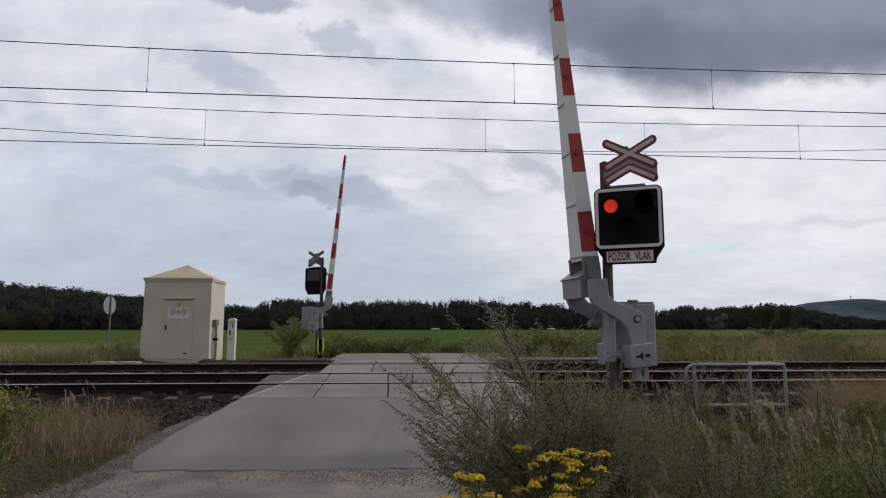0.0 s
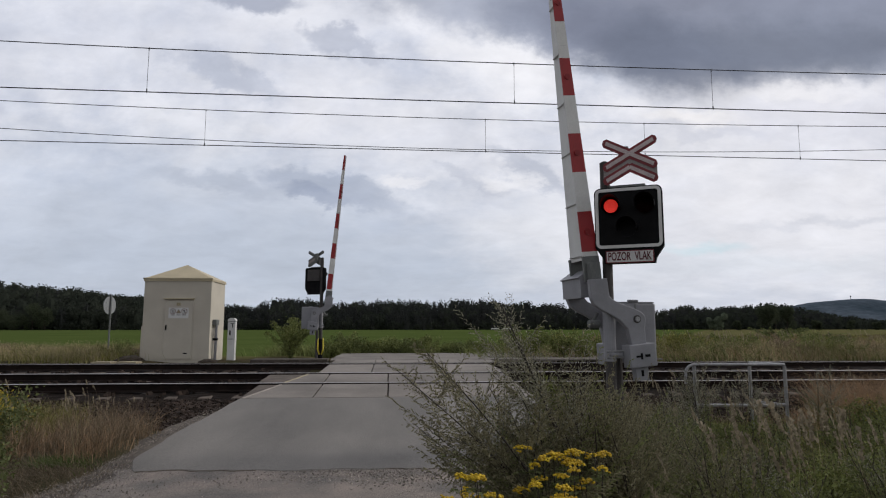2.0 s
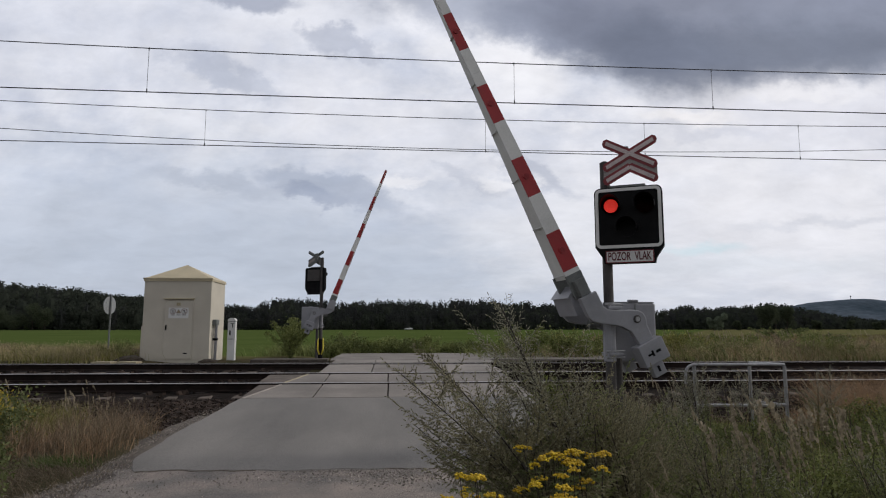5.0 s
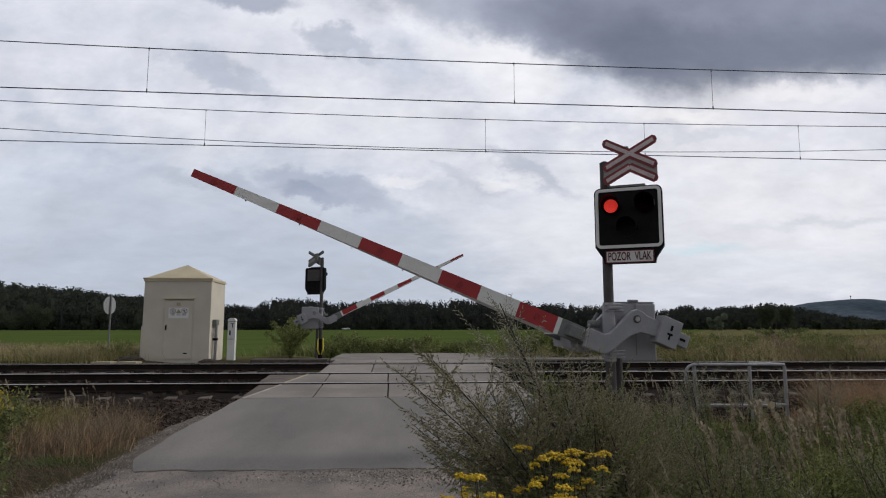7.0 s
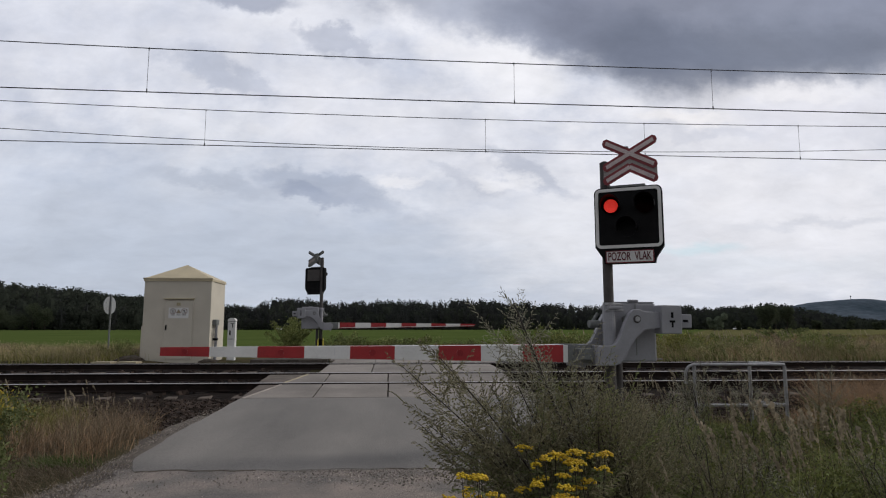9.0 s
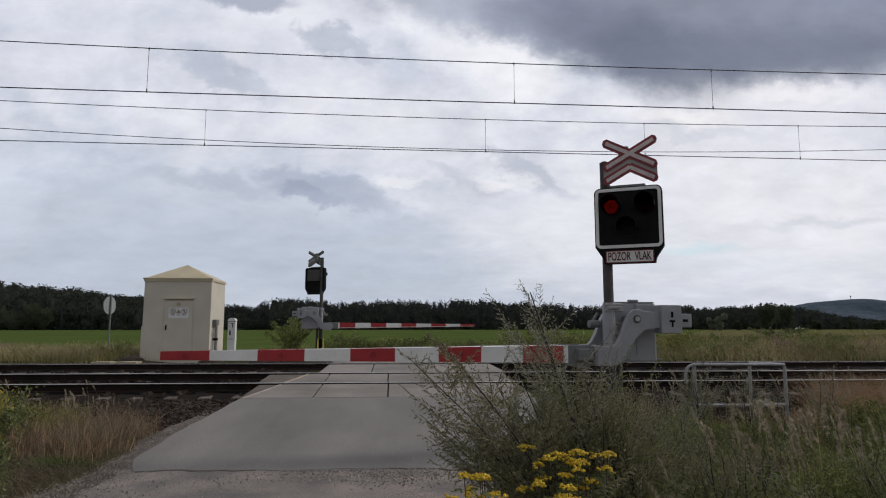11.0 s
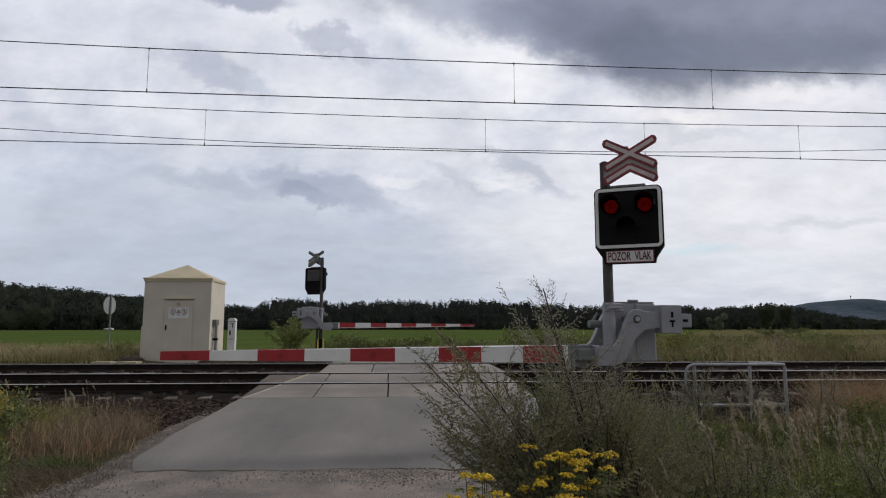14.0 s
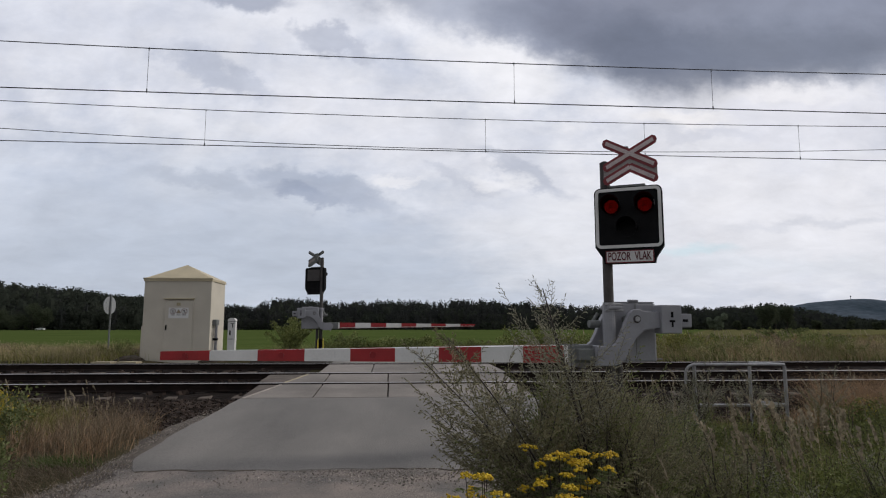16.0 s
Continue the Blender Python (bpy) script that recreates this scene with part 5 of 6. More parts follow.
def field_tree(x, y, H, seed, mat, label):
    """A tree by the field: trunk, limbs and a crown of many small leaf sprays."""
    rng = np.random.default_rng(seed)
    zg = float(ground_z(x, y))
    t = empty("tree", pose(x, y, zg), label, "tree", "field trees")
    part("trunk", rod((0, 0, -0.3), (0, 0, H * 0.5), 0.22, 10, None, 0.12), BARK, t)
    centres = []
    for k in range(9):
        a, r = rng.uniform(0, 6.283), H * rng.uniform(0.08, 0.28)
        c = np.array([math.cos(a) * r, math.sin(a) * r, H * rng.uniform(0.2, 0.85)])
        part("limb", rod((0, 0, H * rng.uniform(0.2, 0.45)), tuple(c), 0.09, 7, None, 0.03), BARK, t)
        centres.append(c)
    n = 2600
    c = np.array(centres)[rng.integers(0, 9, n)]
    d = rng.normal(size=(n, 3))
    d /= np.linalg.norm(d, axis=1, keepdims=True)
    P = c + d * H * 0.17 * rng.random((n, 1)) ** 0.4
    tagged(quads("crown", *leaves(P, d + rng.normal(0, 0.6, (n, 3)), rng.uniform(0.35, 0.8, n), rng.uniform(0.3, 0.6, n)), mat, t), kind="stuff")


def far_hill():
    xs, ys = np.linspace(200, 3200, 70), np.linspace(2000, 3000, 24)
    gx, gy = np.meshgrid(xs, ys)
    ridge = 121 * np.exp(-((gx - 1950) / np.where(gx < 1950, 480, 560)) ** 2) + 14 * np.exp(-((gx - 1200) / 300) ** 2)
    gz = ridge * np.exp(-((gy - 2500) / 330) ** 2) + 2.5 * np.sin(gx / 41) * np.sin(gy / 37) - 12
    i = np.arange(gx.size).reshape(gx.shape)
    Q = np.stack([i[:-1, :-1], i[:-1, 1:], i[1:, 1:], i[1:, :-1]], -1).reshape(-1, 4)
    ob = quads("hill", np.stack([gx, gy, gz], -1).reshape(-1, 3), Q, HAZED_HILL_WOODS, smooth=True)
    tagged(ob, "distant wooded hill coloured blue-grey for haze", "hill", kind="structure")
    mast = rod((1938, 2500, 98), (1938, 2500, 124), 0.9, 8)
    rod((1938, 2500, 118), (1938, 2500, 123), 2.2, 8, mast)
    tagged(part("radio_mast", mast, GREY_DARK), "thin radio mast on the distant hilltop", "mast")


forest()
far_hill()
for k, (side, y, H, mat) in enumerate(((0.442, 290, 8.0, FIELD_LEAF), (0.429, 296, 6.0, FIELD_LEAF), (0.508, 305, 13.0, FIELD_DARK), (0.529, 300, 13.5, FIELD_DARK), (0.548, 306, 12.0, FIELD_DARK),
                                     (0.393, 318, 6.0, BROADLEAF), (0.594, 300, 5.5, FIELD_DARK), (0.648, 300, 5.0, FIELD_DARK), (0.689, 295, 4.5, FIELD_DARK), (0.467, 310, 5.0, FIELD_DARK),
                                     (-0.681, 330, 13.0, FIELD_DARK), (-0.653, 332, 14.5, FIELD_DARK), (-0.633, 335, 12.0, FIELD_DARK), (-0.702, 335, 11.0, FIELD_DARK))):
    field_tree(y * math.tan(math.atan(side) + radians(4.7)), y, H, 60 + k, mat, "grey-green round tree in the far field" if mat is FIELD_LEAF else "dark round tree in the far field")


# ---------------------------------------------------------------- plants
def grass(name, label, n, area, height, width, mat, lean=0.35, wind=(-1, -0.2), category="grass", clump=0.0):
    """A stand of grass as one object. area(n) gives places x, y."""
    x, y = area(n)
    if clump:
        c = max(3, n // 45)
        pick = RNG.integers(0, c, n)
        x, y = x[pick] + RNG.normal(0, clump, n), y[pick] + RNG.normal(0, clump, n)
    z = ground_z(x, y) - 0.02
    h = RNG.uniform(*height, n)
    if y.max() < 12:    # trodden low round the railing
        h = h * np.where((x > 0.46 * y) & (x < 0.70 * y), np.interp(y, [4.2, 6.0, 8.0], [1.0, 0.55, 0.35]), 1.0)
    d = RNG.normal(0, 0.7, (n, 2)) + np.array(wind) * 0.8
    V, Q = blades(np.stack([x, y, z], 1), h, RNG.uniform(*width, n), h * lean * RNG.uniform(0.3, 1.6, n), d)
    return tagged(quads(name, V, Q, mat), label, category, kind="stuff")


def strip(x0, x1, y0, y1):
    return lambda n: (RNG.uniform(x0, x1, n), RNG.uniform(y0, y1, n))


def wedge(y0, y1):
    def area(n):
        y = y0 * (y1 / y0) ** RNG.random(n)
        return y * RNG.uniform(0.40, 1.0, n), y
    return area


def right_verge(y0=2.2, y1=10.8, x1=9.5, pad=0.0):
    def area(n):
        y = y0 + (y1 - y0) * RNG.random(n)
        left = np.interp(y, [0, 2.5, 4, 6, 8, 11], [0.45, 0.55, 0.95, 1.8, 2.75, 2.95]) + pad
        return left + (np.minimum(x1, 1.6 + y * 0.85) - left) * RNG.random(n), y
    return area


def left_verge(y0=4.5, y1=10.9, x0=-9.5):
    def area(n):
        y = RNG.uniform(y0, y1, n)
        right = np.interp(y, [4, 5.5, 7, 8.5, 9.5, 11], [-3.0, -2.97, -3.02, -3.1, -3.5, -4.2]) - np.abs(RNG.normal(0, 0.12, n))
        return right + (np.maximum(x0, -1.2 - y * 0.68) - right) * RNG.random(n), y
    return area


def seed_grass(name, label, n, area, height, mat_stem=GRASS_PALE, head=(0.10, 0.2), width=0.018):
    """Tall grass stalks that end in a soft spike."""
    x, y = area(n)
    z = ground_z(x, y)
    h = RNG.uniform(*height, n)
    d = RNG.normal(0, 0.5, (n, 2)) + np.array((-0.8, -0.1))
    pos = np.stack([x, y, z], 1)
    lean = h * RNG.uniform(0.05, 0.35, n)
    a = blades(pos, h, np.full(n, 0.006), lean, d)
    tip = pos + np.stack([d[:, 0] * lean * 0.8, d[:, 1] * lean * 0.8, h * 0.86], 1)
    k = 22
    f = np.tile(np.linspace(0, 1, k), n)
    up = np.repeat(np.stack([d[:, 0] * 0.35, d[:, 1] * 0.35, np.ones(n)], 1), k, 0)
    hl = np.repeat(RNG.uniform(*head, n), k)
    P = np.repeat(tip, k, 0) + up * (hl * f)[:, None]
    D = up * 1.2 + RNG.normal(0, 0.35, (n * k, 3))
    b = leaves(P, D, RNG.uniform(0.02, 0.045, n * k), np.repeat(RNG.uniform(0.5, 1, n), k) * width)
    ob = empty(name, pose(0, 0, 0), label, "grass", kind="stuff")
    quads("stalks", *a, mat_stem, ob)
    quads("seed_heads", *b, SEED_HEAD, ob)
    return ob


def mugwort(x, y, height, stems, lean, spread, seed, label, foliage=1.0, leaf_mat=MUGWORT_LEAF, bud_mat=MUGWORT_BUD, flare=0.0):
    """A tall weed: dark stems from one root, side shoots all the way up, narrow leaves and brownish buds."""
    rng = np.random.default_rng(seed)
    z = float(ground_z(x, y)) - 0.02
    ob = empty("mugwort_plant", pose(x, y, z), label, "plant", "tall weeds")
    K = 9
    f = np.linspace(0, 1, K)
    main, sub = [], []
    lp, ld, ls, bp, bd = [], [], [], [], []
    for s in range(stems):
        h = height * rng.uniform(0.72, 1.0) if s else height
        dx = lean + spread * rng.normal(0, 0.5) if s else lean
        dy = spread * rng.normal(0, 0.45)
        c = rng.normal(0, 0.03, (2, K)).cumsum(1) * 0.35
        path = np.stack([0.04 * rng.normal() + dx * h * f ** 1.15 + c[0], 0.04 * rng.normal() + dy * h * f ** 1.2 + c[1], h * f * (1 - 0.12 * abs(dx) * f)], 1)
        main.append(path)
        m = int((27 + 17 * flare) * h / 1.4)
        for g in np.linspace(0.26, 0.985, m):
            p = np.array([np.interp(g, f, path[:, i]) for i in range(3)])
            a = rng.uniform(0, 6.283)
            L = h * ((0.05 + 0.42 * (1 - g)) if g > 0.45 else 0.17 + 0.16 * g) * rng.uniform(0.65, 1.2) * (1.4 if g < 0.75 else 1.1)
            e = np.array([math.cos(a) * 0.8 + dx * (0.9 - 0.35 * flare), math.sin(a) * 0.8 + dy * 0.7, rng.uniform(0.12 - 0.3 * flare, 0.72 - 0.2 * flare)])
            e /= np.linalg.norm(e)
            kk = np.linspace(0, 1, 5)[:, None]
            twig = p + e * L * kk + np.array([dx * 0.15, 0, 0.48]) * L * kk ** 2.0
            sub.append(twig)
            # bud-bearing sprigs on both sides of the shoot, shorter towards its tip
            ns = max(3, int(L / 0.0125))
            side = np.cross(e, rng.normal(size=3))
            side /= np.linalg.norm(side)
            for j, q in enumerate(np.linspace(0.15, 1.0, ns)):
                at = np.array([np.interp(q, kk[:, 0], twig[:, i]) for i in range(3)])
                d = e + side * (0.75 if j % 2 else -0.75) + rng.normal(0, 0.2, 3) + np.array([0, 0, 0.35 * q])
                d /= np.linalg.norm(d)
                sl = (0.016 + 0.17 * L * (1.05 - q)) * rng.uniform(0.6, 1.2)
                nb = max(4, int(sl / 0.0042 * foliage))
                P = at + d * (sl * np.linspace(0.05, 1, nb))[:, None] + rng.normal(0, 0.0012, (nb, 3))
                D = d + rng.normal(0, 0.2, (nb, 3))
                if g > 0.45:
                    bp.append(P)
                    bd.append(D)
                else:
                    lp.append(P[::2])
                    ld.append(D[::2])
            # a divided leaf where the shoot leaves the stem
            nl = 5 if g < 0.45 else 2
            lp.append(np.repeat(p[None], nl, 0) + e * rng.uniform(0.0, 0.09, (nl, 1)))
            ld.append(e * np.array([1, 1, 0.2]) + rng.normal(0, 0.5, (nl, 3)))
    main, sub = np.array(main), np.array(sub)
    rm = 0.0125 * (height / 1.5) * (1 - 0.75 * f)[None].repeat(len(main), 0)
    rs = 0.0019 * (1 - 0.6 * np.linspace(0, 1, 5))[None].repeat(len(sub), 0)
    for i in range(len(main)):
        quads("stem", *tubes(main[i:i + 1], rm[:1], 5), STEM, ob)
    tagged(quads("twig_mass", *tubes(sub, rs, 3), STEM, ob), kind="stuff")
    lp, ld = np.concatenate(lp), np.concatenate(ld)
    tagged(quads("foliage", *leaves(lp, ld, rng.uniform(0.012, 0.026, len(lp)), rng.uniform(0.004, 0.008, len(lp))), leaf_mat, ob), kind="stuff")
    bp, bd = np.concatenate(bp), np.concatenate(bd)
    tagged(quads("bud_sprays", *leaves(bp, bd, (1 + 0.3 * flare) * rng.uniform(0.009, 0.015, len(bp)), (1 + 0.05 * flare) * rng.uniform(0.0042, 0.0072, len(bp))), bud_mat, ob), kind="stuff")
    return ob


def tansy(x, y, height, seed, heads, label):
    """Feathery dark leaves and flat-topped clusters of small yellow buttons."""
    rng = np.random.default_rng(seed)
    z = float(ground_z(x, y)) - 0.02
    ob = empty("tansy_plant", pose(x, y, z), label, "flowering plant", "yellow flowers")
    K = 6
    f = np.linspace(0, 1, K)
    stems, lp, ld = [], [], []
    for s in range(heads):
        h = height * rng.uniform(0.82, 1.05)
        dx, dy = rng.normal(0, 0.075) - 0.02, rng.normal(0, 0.08)
        path = np.stack([dx * f ** 1.2, dy * f ** 1.2, h * f], 1)
        stems.append(path)
        for g in np.linspace(0.25, 0.92, 13):
            p = np.array([np.interp(g, f, path[:, i]) for i in range(3)])
            a = rng.uniform(0, 6.283)
            L = rng.uniform(0.07, 0.15) * (1.15 - 0.6 * g)
            q = np.repeat(np.linspace(0.15, 1, 7), 2)
            e = np.array([math.cos(a), math.sin(a), 0.25])
            lp.append(p + e * (L * q)[:, None] - np.array([0, 0, 0.35]) * (L * q ** 2)[:, None])
            side = np.array([-math.sin(a), math.cos(a), 0]) * np.tile([1, -1], 7)[:, None]
            ld.append(side + e * 0.5 + rng.normal(0, 0.1, (14, 3)))
        # flower cluster: a shallow dome of buttons on short stalks
        nb = int(rng.integers(18, 34))
        bm = bmesh.new()
        R = rng.uniform(0.026, 0.050)
        for b in range(nb):
            r, a = R * math.sqrt(rng.random()), rng.uniform(0, 6.283)
            c = Vector((dx + r * math.cos(a), dy + r * math.sin(a), h + 0.012 * (1 - (r / R) ** 2) + rng.normal(0, 0.004)))
            mt = Matrix.Translation(c) @ Euler((rng.normal(0, 0.3), rng.normal(0, 0.3), 0)).to_matrix().to_4x4()
            bmesh.ops.create_cone(bm, cap_ends=True, segments=7, radius1=0.0072, radius2=0.0056, depth=0.006, matrix=mt)
        part("flower_head", bm, TANSY_YELLOW, ob, "flat yellow flower cluster")
    stems = np.array(stems)
    for path in stems:
        quads("stem", *tubes(path[None], 0.003 * (1 - 0.4 * f)[None], 4), STEM, ob)
    lp, ld = np.concatenate(lp), np.concatenate(ld)
    tagged(quads("foliage", *leaves(lp, ld, rng.uniform(0.018, 0.04, len(lp)), rng.uniform(0.006, 0.011, len(lp))), TANSY_LEAF, ob), kind="stuff")
    return ob


def shrub(x, y, w, h, seed, mat, label, n=2600, leaf=(0.05, 0.11)):
    """A loose bush: bent branches from the root, leaves in sprays along them."""
    rng = np.random.default_rng(seed)
    z = float(ground_z(x, y)) - 0.03
    ob = empty("bush", pose(x, y, z), label, "bush", "bushes by the crossing")
    b = 16
    kk = np.linspace(0, 1, 6)
    paths = []
    for i in range(b):
        a, reach, top = rng.uniform(0, 6.283), w * 0.5 * math.sqrt(rng.random()), h * rng.uniform(0.55, 1.0)
        paths.append(np.stack([reach * math.cos(a) * kk ** 1.3 + rng.normal(0, 0.02, 6), reach * math.sin(a) * kk ** 1.3, top * kk], 1))
    paths = np.array(paths)
    for path in paths:
        quads("branch", *tubes(path[None], 0.010 * (1 - 0.8 * kk)[None], 4), BARK, ob)
    i, q = rng.integers(0, b, n), rng.random(n) ** 0.6
    P = np.stack([np.array([np.interp(q[j], kk, paths[i[j], :, c]) for j in range(n)]) for c in range(3)], 1)
    P += rng.normal(0, 0.07, (n, 3)) * np.array([1, 1, 0.7])
    P[:, 2] = np.maximum(P[:, 2], 0.03)
    D = rng.normal(0, 1, (n, 3)) + np.array([0, 0, 0.3])
    tagged(quads("foliage", *leaves(P, D, rng.uniform(*leaf, n), rng.uniform(leaf[0] * 0.4, leaf[1] * 0.5, n)), mat, ob), kind="stuff")
    return ob


# near right verge
# x, y, height, stems, lean, spread, label
ROAD_MUGWORTS = (
    (1.335, 3.60, 1.69, 2, -0.355, 0.04, "tall grey-green mugwort leaning over the road edge"),
    (1.26, 3.40, 1.47, 2, -0.70, 0.20, "mugwort with brown buds bent by the wind"),
    (1.16, 3.40, 1.06, 3, -0.98, 0.16, "mugwort with brown buds bent by the wind"),
    (1.18, 3.60, 1.18, 5, -0.45, 0.24, "mugwort with brown buds bent by the wind"),
    (1.06, 3.12, 0.88, 5, -0.60, 0.22, "low mugwort beside yellow flowers"),
    (1.45, 3.80, 1.16, 5, -0.35, 0.22, "mugwort with brown buds bent by the wind"),
    (1.72, 4.10, 0.96, 6, -0.28, 0.25, "mugwort among tall verge grass"),
    (1.45, 3.40, 0.92, 6, -0.30, 0.3, "mugwort among tall verge grass"),
    (2.00, 4.50, 0.84, 6, -0.22, 0.25, "mugwort among tall verge grass"),
    (2.35, 5.20, 0.78, 6, -0.20, 0.25, "mugwort among tall verge grass"),
    (2.00, 3.70, 0.85, 6, -0.25, 0.3, "mugwort among tall verge grass"),
    (2.65, 4.50, 0.66, 6, -0.2, 0.3, "mugwort among tall verge grass"),
)
BANK_MUGWORTS = (
    (3.30, 5.60, 0.45, 6, -0.2, 0.3, "mugwort among tall verge grass"),
    (2.45, 6.40, 0.80, 5, -0.15, 0.25, "mugwort at the foot of the barrier"),
    (1.36, 3.70, 1.22, 6, -0.24, 0.2, "dense brownish mugwort beside the road"),
    (1.52, 3.90, 1.02, 6, -0.2, 0.2, "dense brownish mugwort beside the road"),
    (1.28, 3.45, 1.02, 7, -0.15, 0.25, "dense brownish mugwort beside the road"),
    (3.72, 7.40, 0.98, 6, -0.10, 0.16, "silvery mugwort standing beside the tube railing"),
    (4.20, 7.30, 0.86, 4, 0.05, 0.16, "silvery mugwort standing beside the tube railing"),
    (4.75, 7.55, 0.74, 2, 0.10, 0.10, "silvery mugwort standing beside the tube railing"),
    (5.50, 7.70, 0.98, 4, 0.02, 0.16, "silvery mugwort standing beside the tube railing"),
    (3.05, 6.60, 0.80, 6, -0.10, 0.22, "silvery mugwort standing beside the tube railing"),
    (1.10, 3.50, 1.00, 6, -0.60, 0.22, "mugwort with brown buds bent by the wind"),
    (1.30, 3.75, 1.30, 4, -0.30, 0.22, "dense brownish mugwort beside the road"),
    (1.62, 4.00, 1.20, 5, -0.20, 0.24, "dense brownish mugwort beside the road"),
)
MUGWORTS = []
for k, (x, y, h, st, ln, sp, lab) in enumerate(ROAD_MUGWORTS + BANK_MUGWORTS):
    MUGWORTS.append(mugwort(x, y, h, st, ln, sp, 100 + k, lab, 1.0, MUGWORT_LEAF, MUGWORT_BUD if k == 0 or lab.startswith("silvery") else MUGWORT_BROWN, float(0 < k < 8)))
# leafy weeds that fill the verge
WEEDS = []
for k in range(26):
    x, y = (float(v[0]) for v in right_verge(2.7, 7.6, 8.0, 0.5)(1))
    h = min(0.95, 0.42 + 0.07 * y) * RNG.uniform(0.75, 1.05)
    if 0.48 < x / y < 0.72:
        h *= float(np.interp(y, [3.5, 4.5, 6.0], [1.0, 0.75, 0.4]))
    WEEDS.append(mugwort(x, y, h, 6, -0.2, 0.4, 500 + k, "olive-green leafy weed in the verge", 0.9,
                         (MUGWORT_LEAF, WEED_LEAF, GRASS_GREEN)[k % 3], (MUGWORT_BUD, MUGWORT_LEAF, MUGWORT_BUD, WEED_LEAF)[k % 4]))
TANSIES = []
for k, (x, y, h, n) in enumerate(((0.79, 3.05, 0.81, 11), (0.88, 2.95, 0.76, 8), (0.46, 3.0, 0.80, 4), (0.39, 2.90, 0.74, 5), (0.34, 2.85, 0.68, 5), (1.0, 3.05, 0.84, 5), (0.70, 2.85, 0.74, 6), (0.80, 2.80, 0.70, 6), (0.58, 2.85, 0.70, 3))):
    TANSIES.append(tansy(x, y, h, 300 + k, n, "yellow-flowered tansy at the road edge"))

grass("verge_grass", "dense olive-green grass and weeds on the verge", 16000, right_verge(), (0.15, 0.42), (0.004, 0.010), GRASS_GREEN, lean=1.2, wind=(-0.4, 0.0), clump=0.12)
grass("dry_verge_grass", "straw-coloured dry grass among the weeds", 4500, right_verge(2.6), (0.25, 0.55), (0.003, 0.007), GRASS_DRY, lean=0.9, wind=(-0.4, 0.0), clump=0.09)
grass("dry_bank_grass", "brown dry grass on the bank beside the railing", 15000, strip(5.7, 9.0, 6.9, 9.6), (0.4, 0.92), (0.003, 0.008), RUST_GRASS, lean=0.6, wind=(-0.3, 0.0), clump=0.08)
seed_grass("seeding_grass", "tall grass stalks with pale seed spikes", 130, right_verge(2.6, 9.5, pad=0.5), (0.5, 0.8), head=(0.06, 0.13), width=0.012)
seed_grass("reed_spikes", "pale feathery grass spikes in the verge", 44, strip(1.9, 3.9, 3.6, 5.4), (0.48, 0.74), head=(0.10, 0.17), width=0.034)
seed_grass("tall_reed_spikes", "tall pale feathery grass spikes in the verge", 15, strip(2.35, 3.15, 3.7, 4.5), (0.62, 0.84), head=(0.16, 0.23), width=0.042)
for k, (x, y, w, h) in enumerate(((1.9, 3.3, 0.7, 0.55), (2.45, 3.6, 0.8, 0.5), (2.2, 4.2, 0.7, 0.62), (3.0, 4.4, 0.8, 0.5), (2.9, 3.6, 0.7, 0.45), (1.35, 3.1, 0.6, 0.5), (3.7, 4.9, 0.8, 0.5), (1.9, 5.2, 0.7, 0.75), (4.3, 5.4, 0.9, 0.6))):
    WEEDS.append(shrub(x, y, w, h, 800 + k, (WEED_LEAF, TANSY_LEAF, SHRUB_LEAF)[k % 3], "dark green leafy weed among the verge grass", 2200, (0.02, 0.045)))
for k in range(70):
    x, y = (float(v[0]) for v in right_verge(2.9, 7.6, 7.5, 0.5)(1))
    h = RNG.uniform(0.34, 0.70) * (0.7 if 0.48 < x / y < 0.72 and y > 5 else 1.0)
    WEEDS.append(shrub(x, y, RNG.uniform(0.45, 0.85), h, 840 + k, (TANSY_LEAF, WEED_LEAF, MUGWORT_LEAF, SHRUB_LEAF)[k % 4],
                       "leafy green weed tangled in the verge grass", 1800, (0.012, 0.030)))
for k, (x, y, w, h) in enumerate(((0.62, 3.14, 0.42, 0.50), (0.76, 3.22, 0.45, 0.60), (0.92, 3.32, 0.50, 0.66), (0.84, 3.45, 0.50, 0.62), (0.52, 3.02, 0.35, 0.42))):
    WEEDS.append(shrub(x, y, w, h, 870 + 50 * k, (TANSY_LEAF, MUGWORT_LEAF)[k % 2], "feathery dark green tansy leaves at the road edge", 2600, (0.012, 0.028)))
# left verge
grass("left_verge_grass", "short brown dry grass beside the road", 700, left_verge(5.2, 8.4), (0.05, 0.16), (0.003, 0.007), GRASS_DRY, lean=0.9, clump=0.22)
grass("left_litter_grass", "short brown grass litter on the verge", 30000, left_verge(4.5, 9.6), (0.03, 0.14), (0.003, 0.007), LITTER, lean=1.6)
grass("left_dry_grass", "tall dry brown grass beside the ballast", 3400, left_verge(7.2, 9.9), (0.08, 0.62), (0.003, 0.008), GRASS_DRY, lean=0.65, wind=(-0.1, 0.0), clump=0.08)
grass("left_rust_grass", "rust-brown dead grass beside the ballast", 2600, left_verge(6.9, 9.7), (0.10, 0.50), (0.003, 0.008), RUST_GRASS, lean=0.8, wind=(0.1, 0.0), clump=0.10)
grass("left_olive_grass", "olive-green grass among dry stalks", 4600, strip(-6.0, -4.5, 8.0, 9.9), (0.18, 0.55), (0.004, 0.009), GRASS_GREEN, lean=0.7, wind=(0.1, 0.0), clump=0.10)
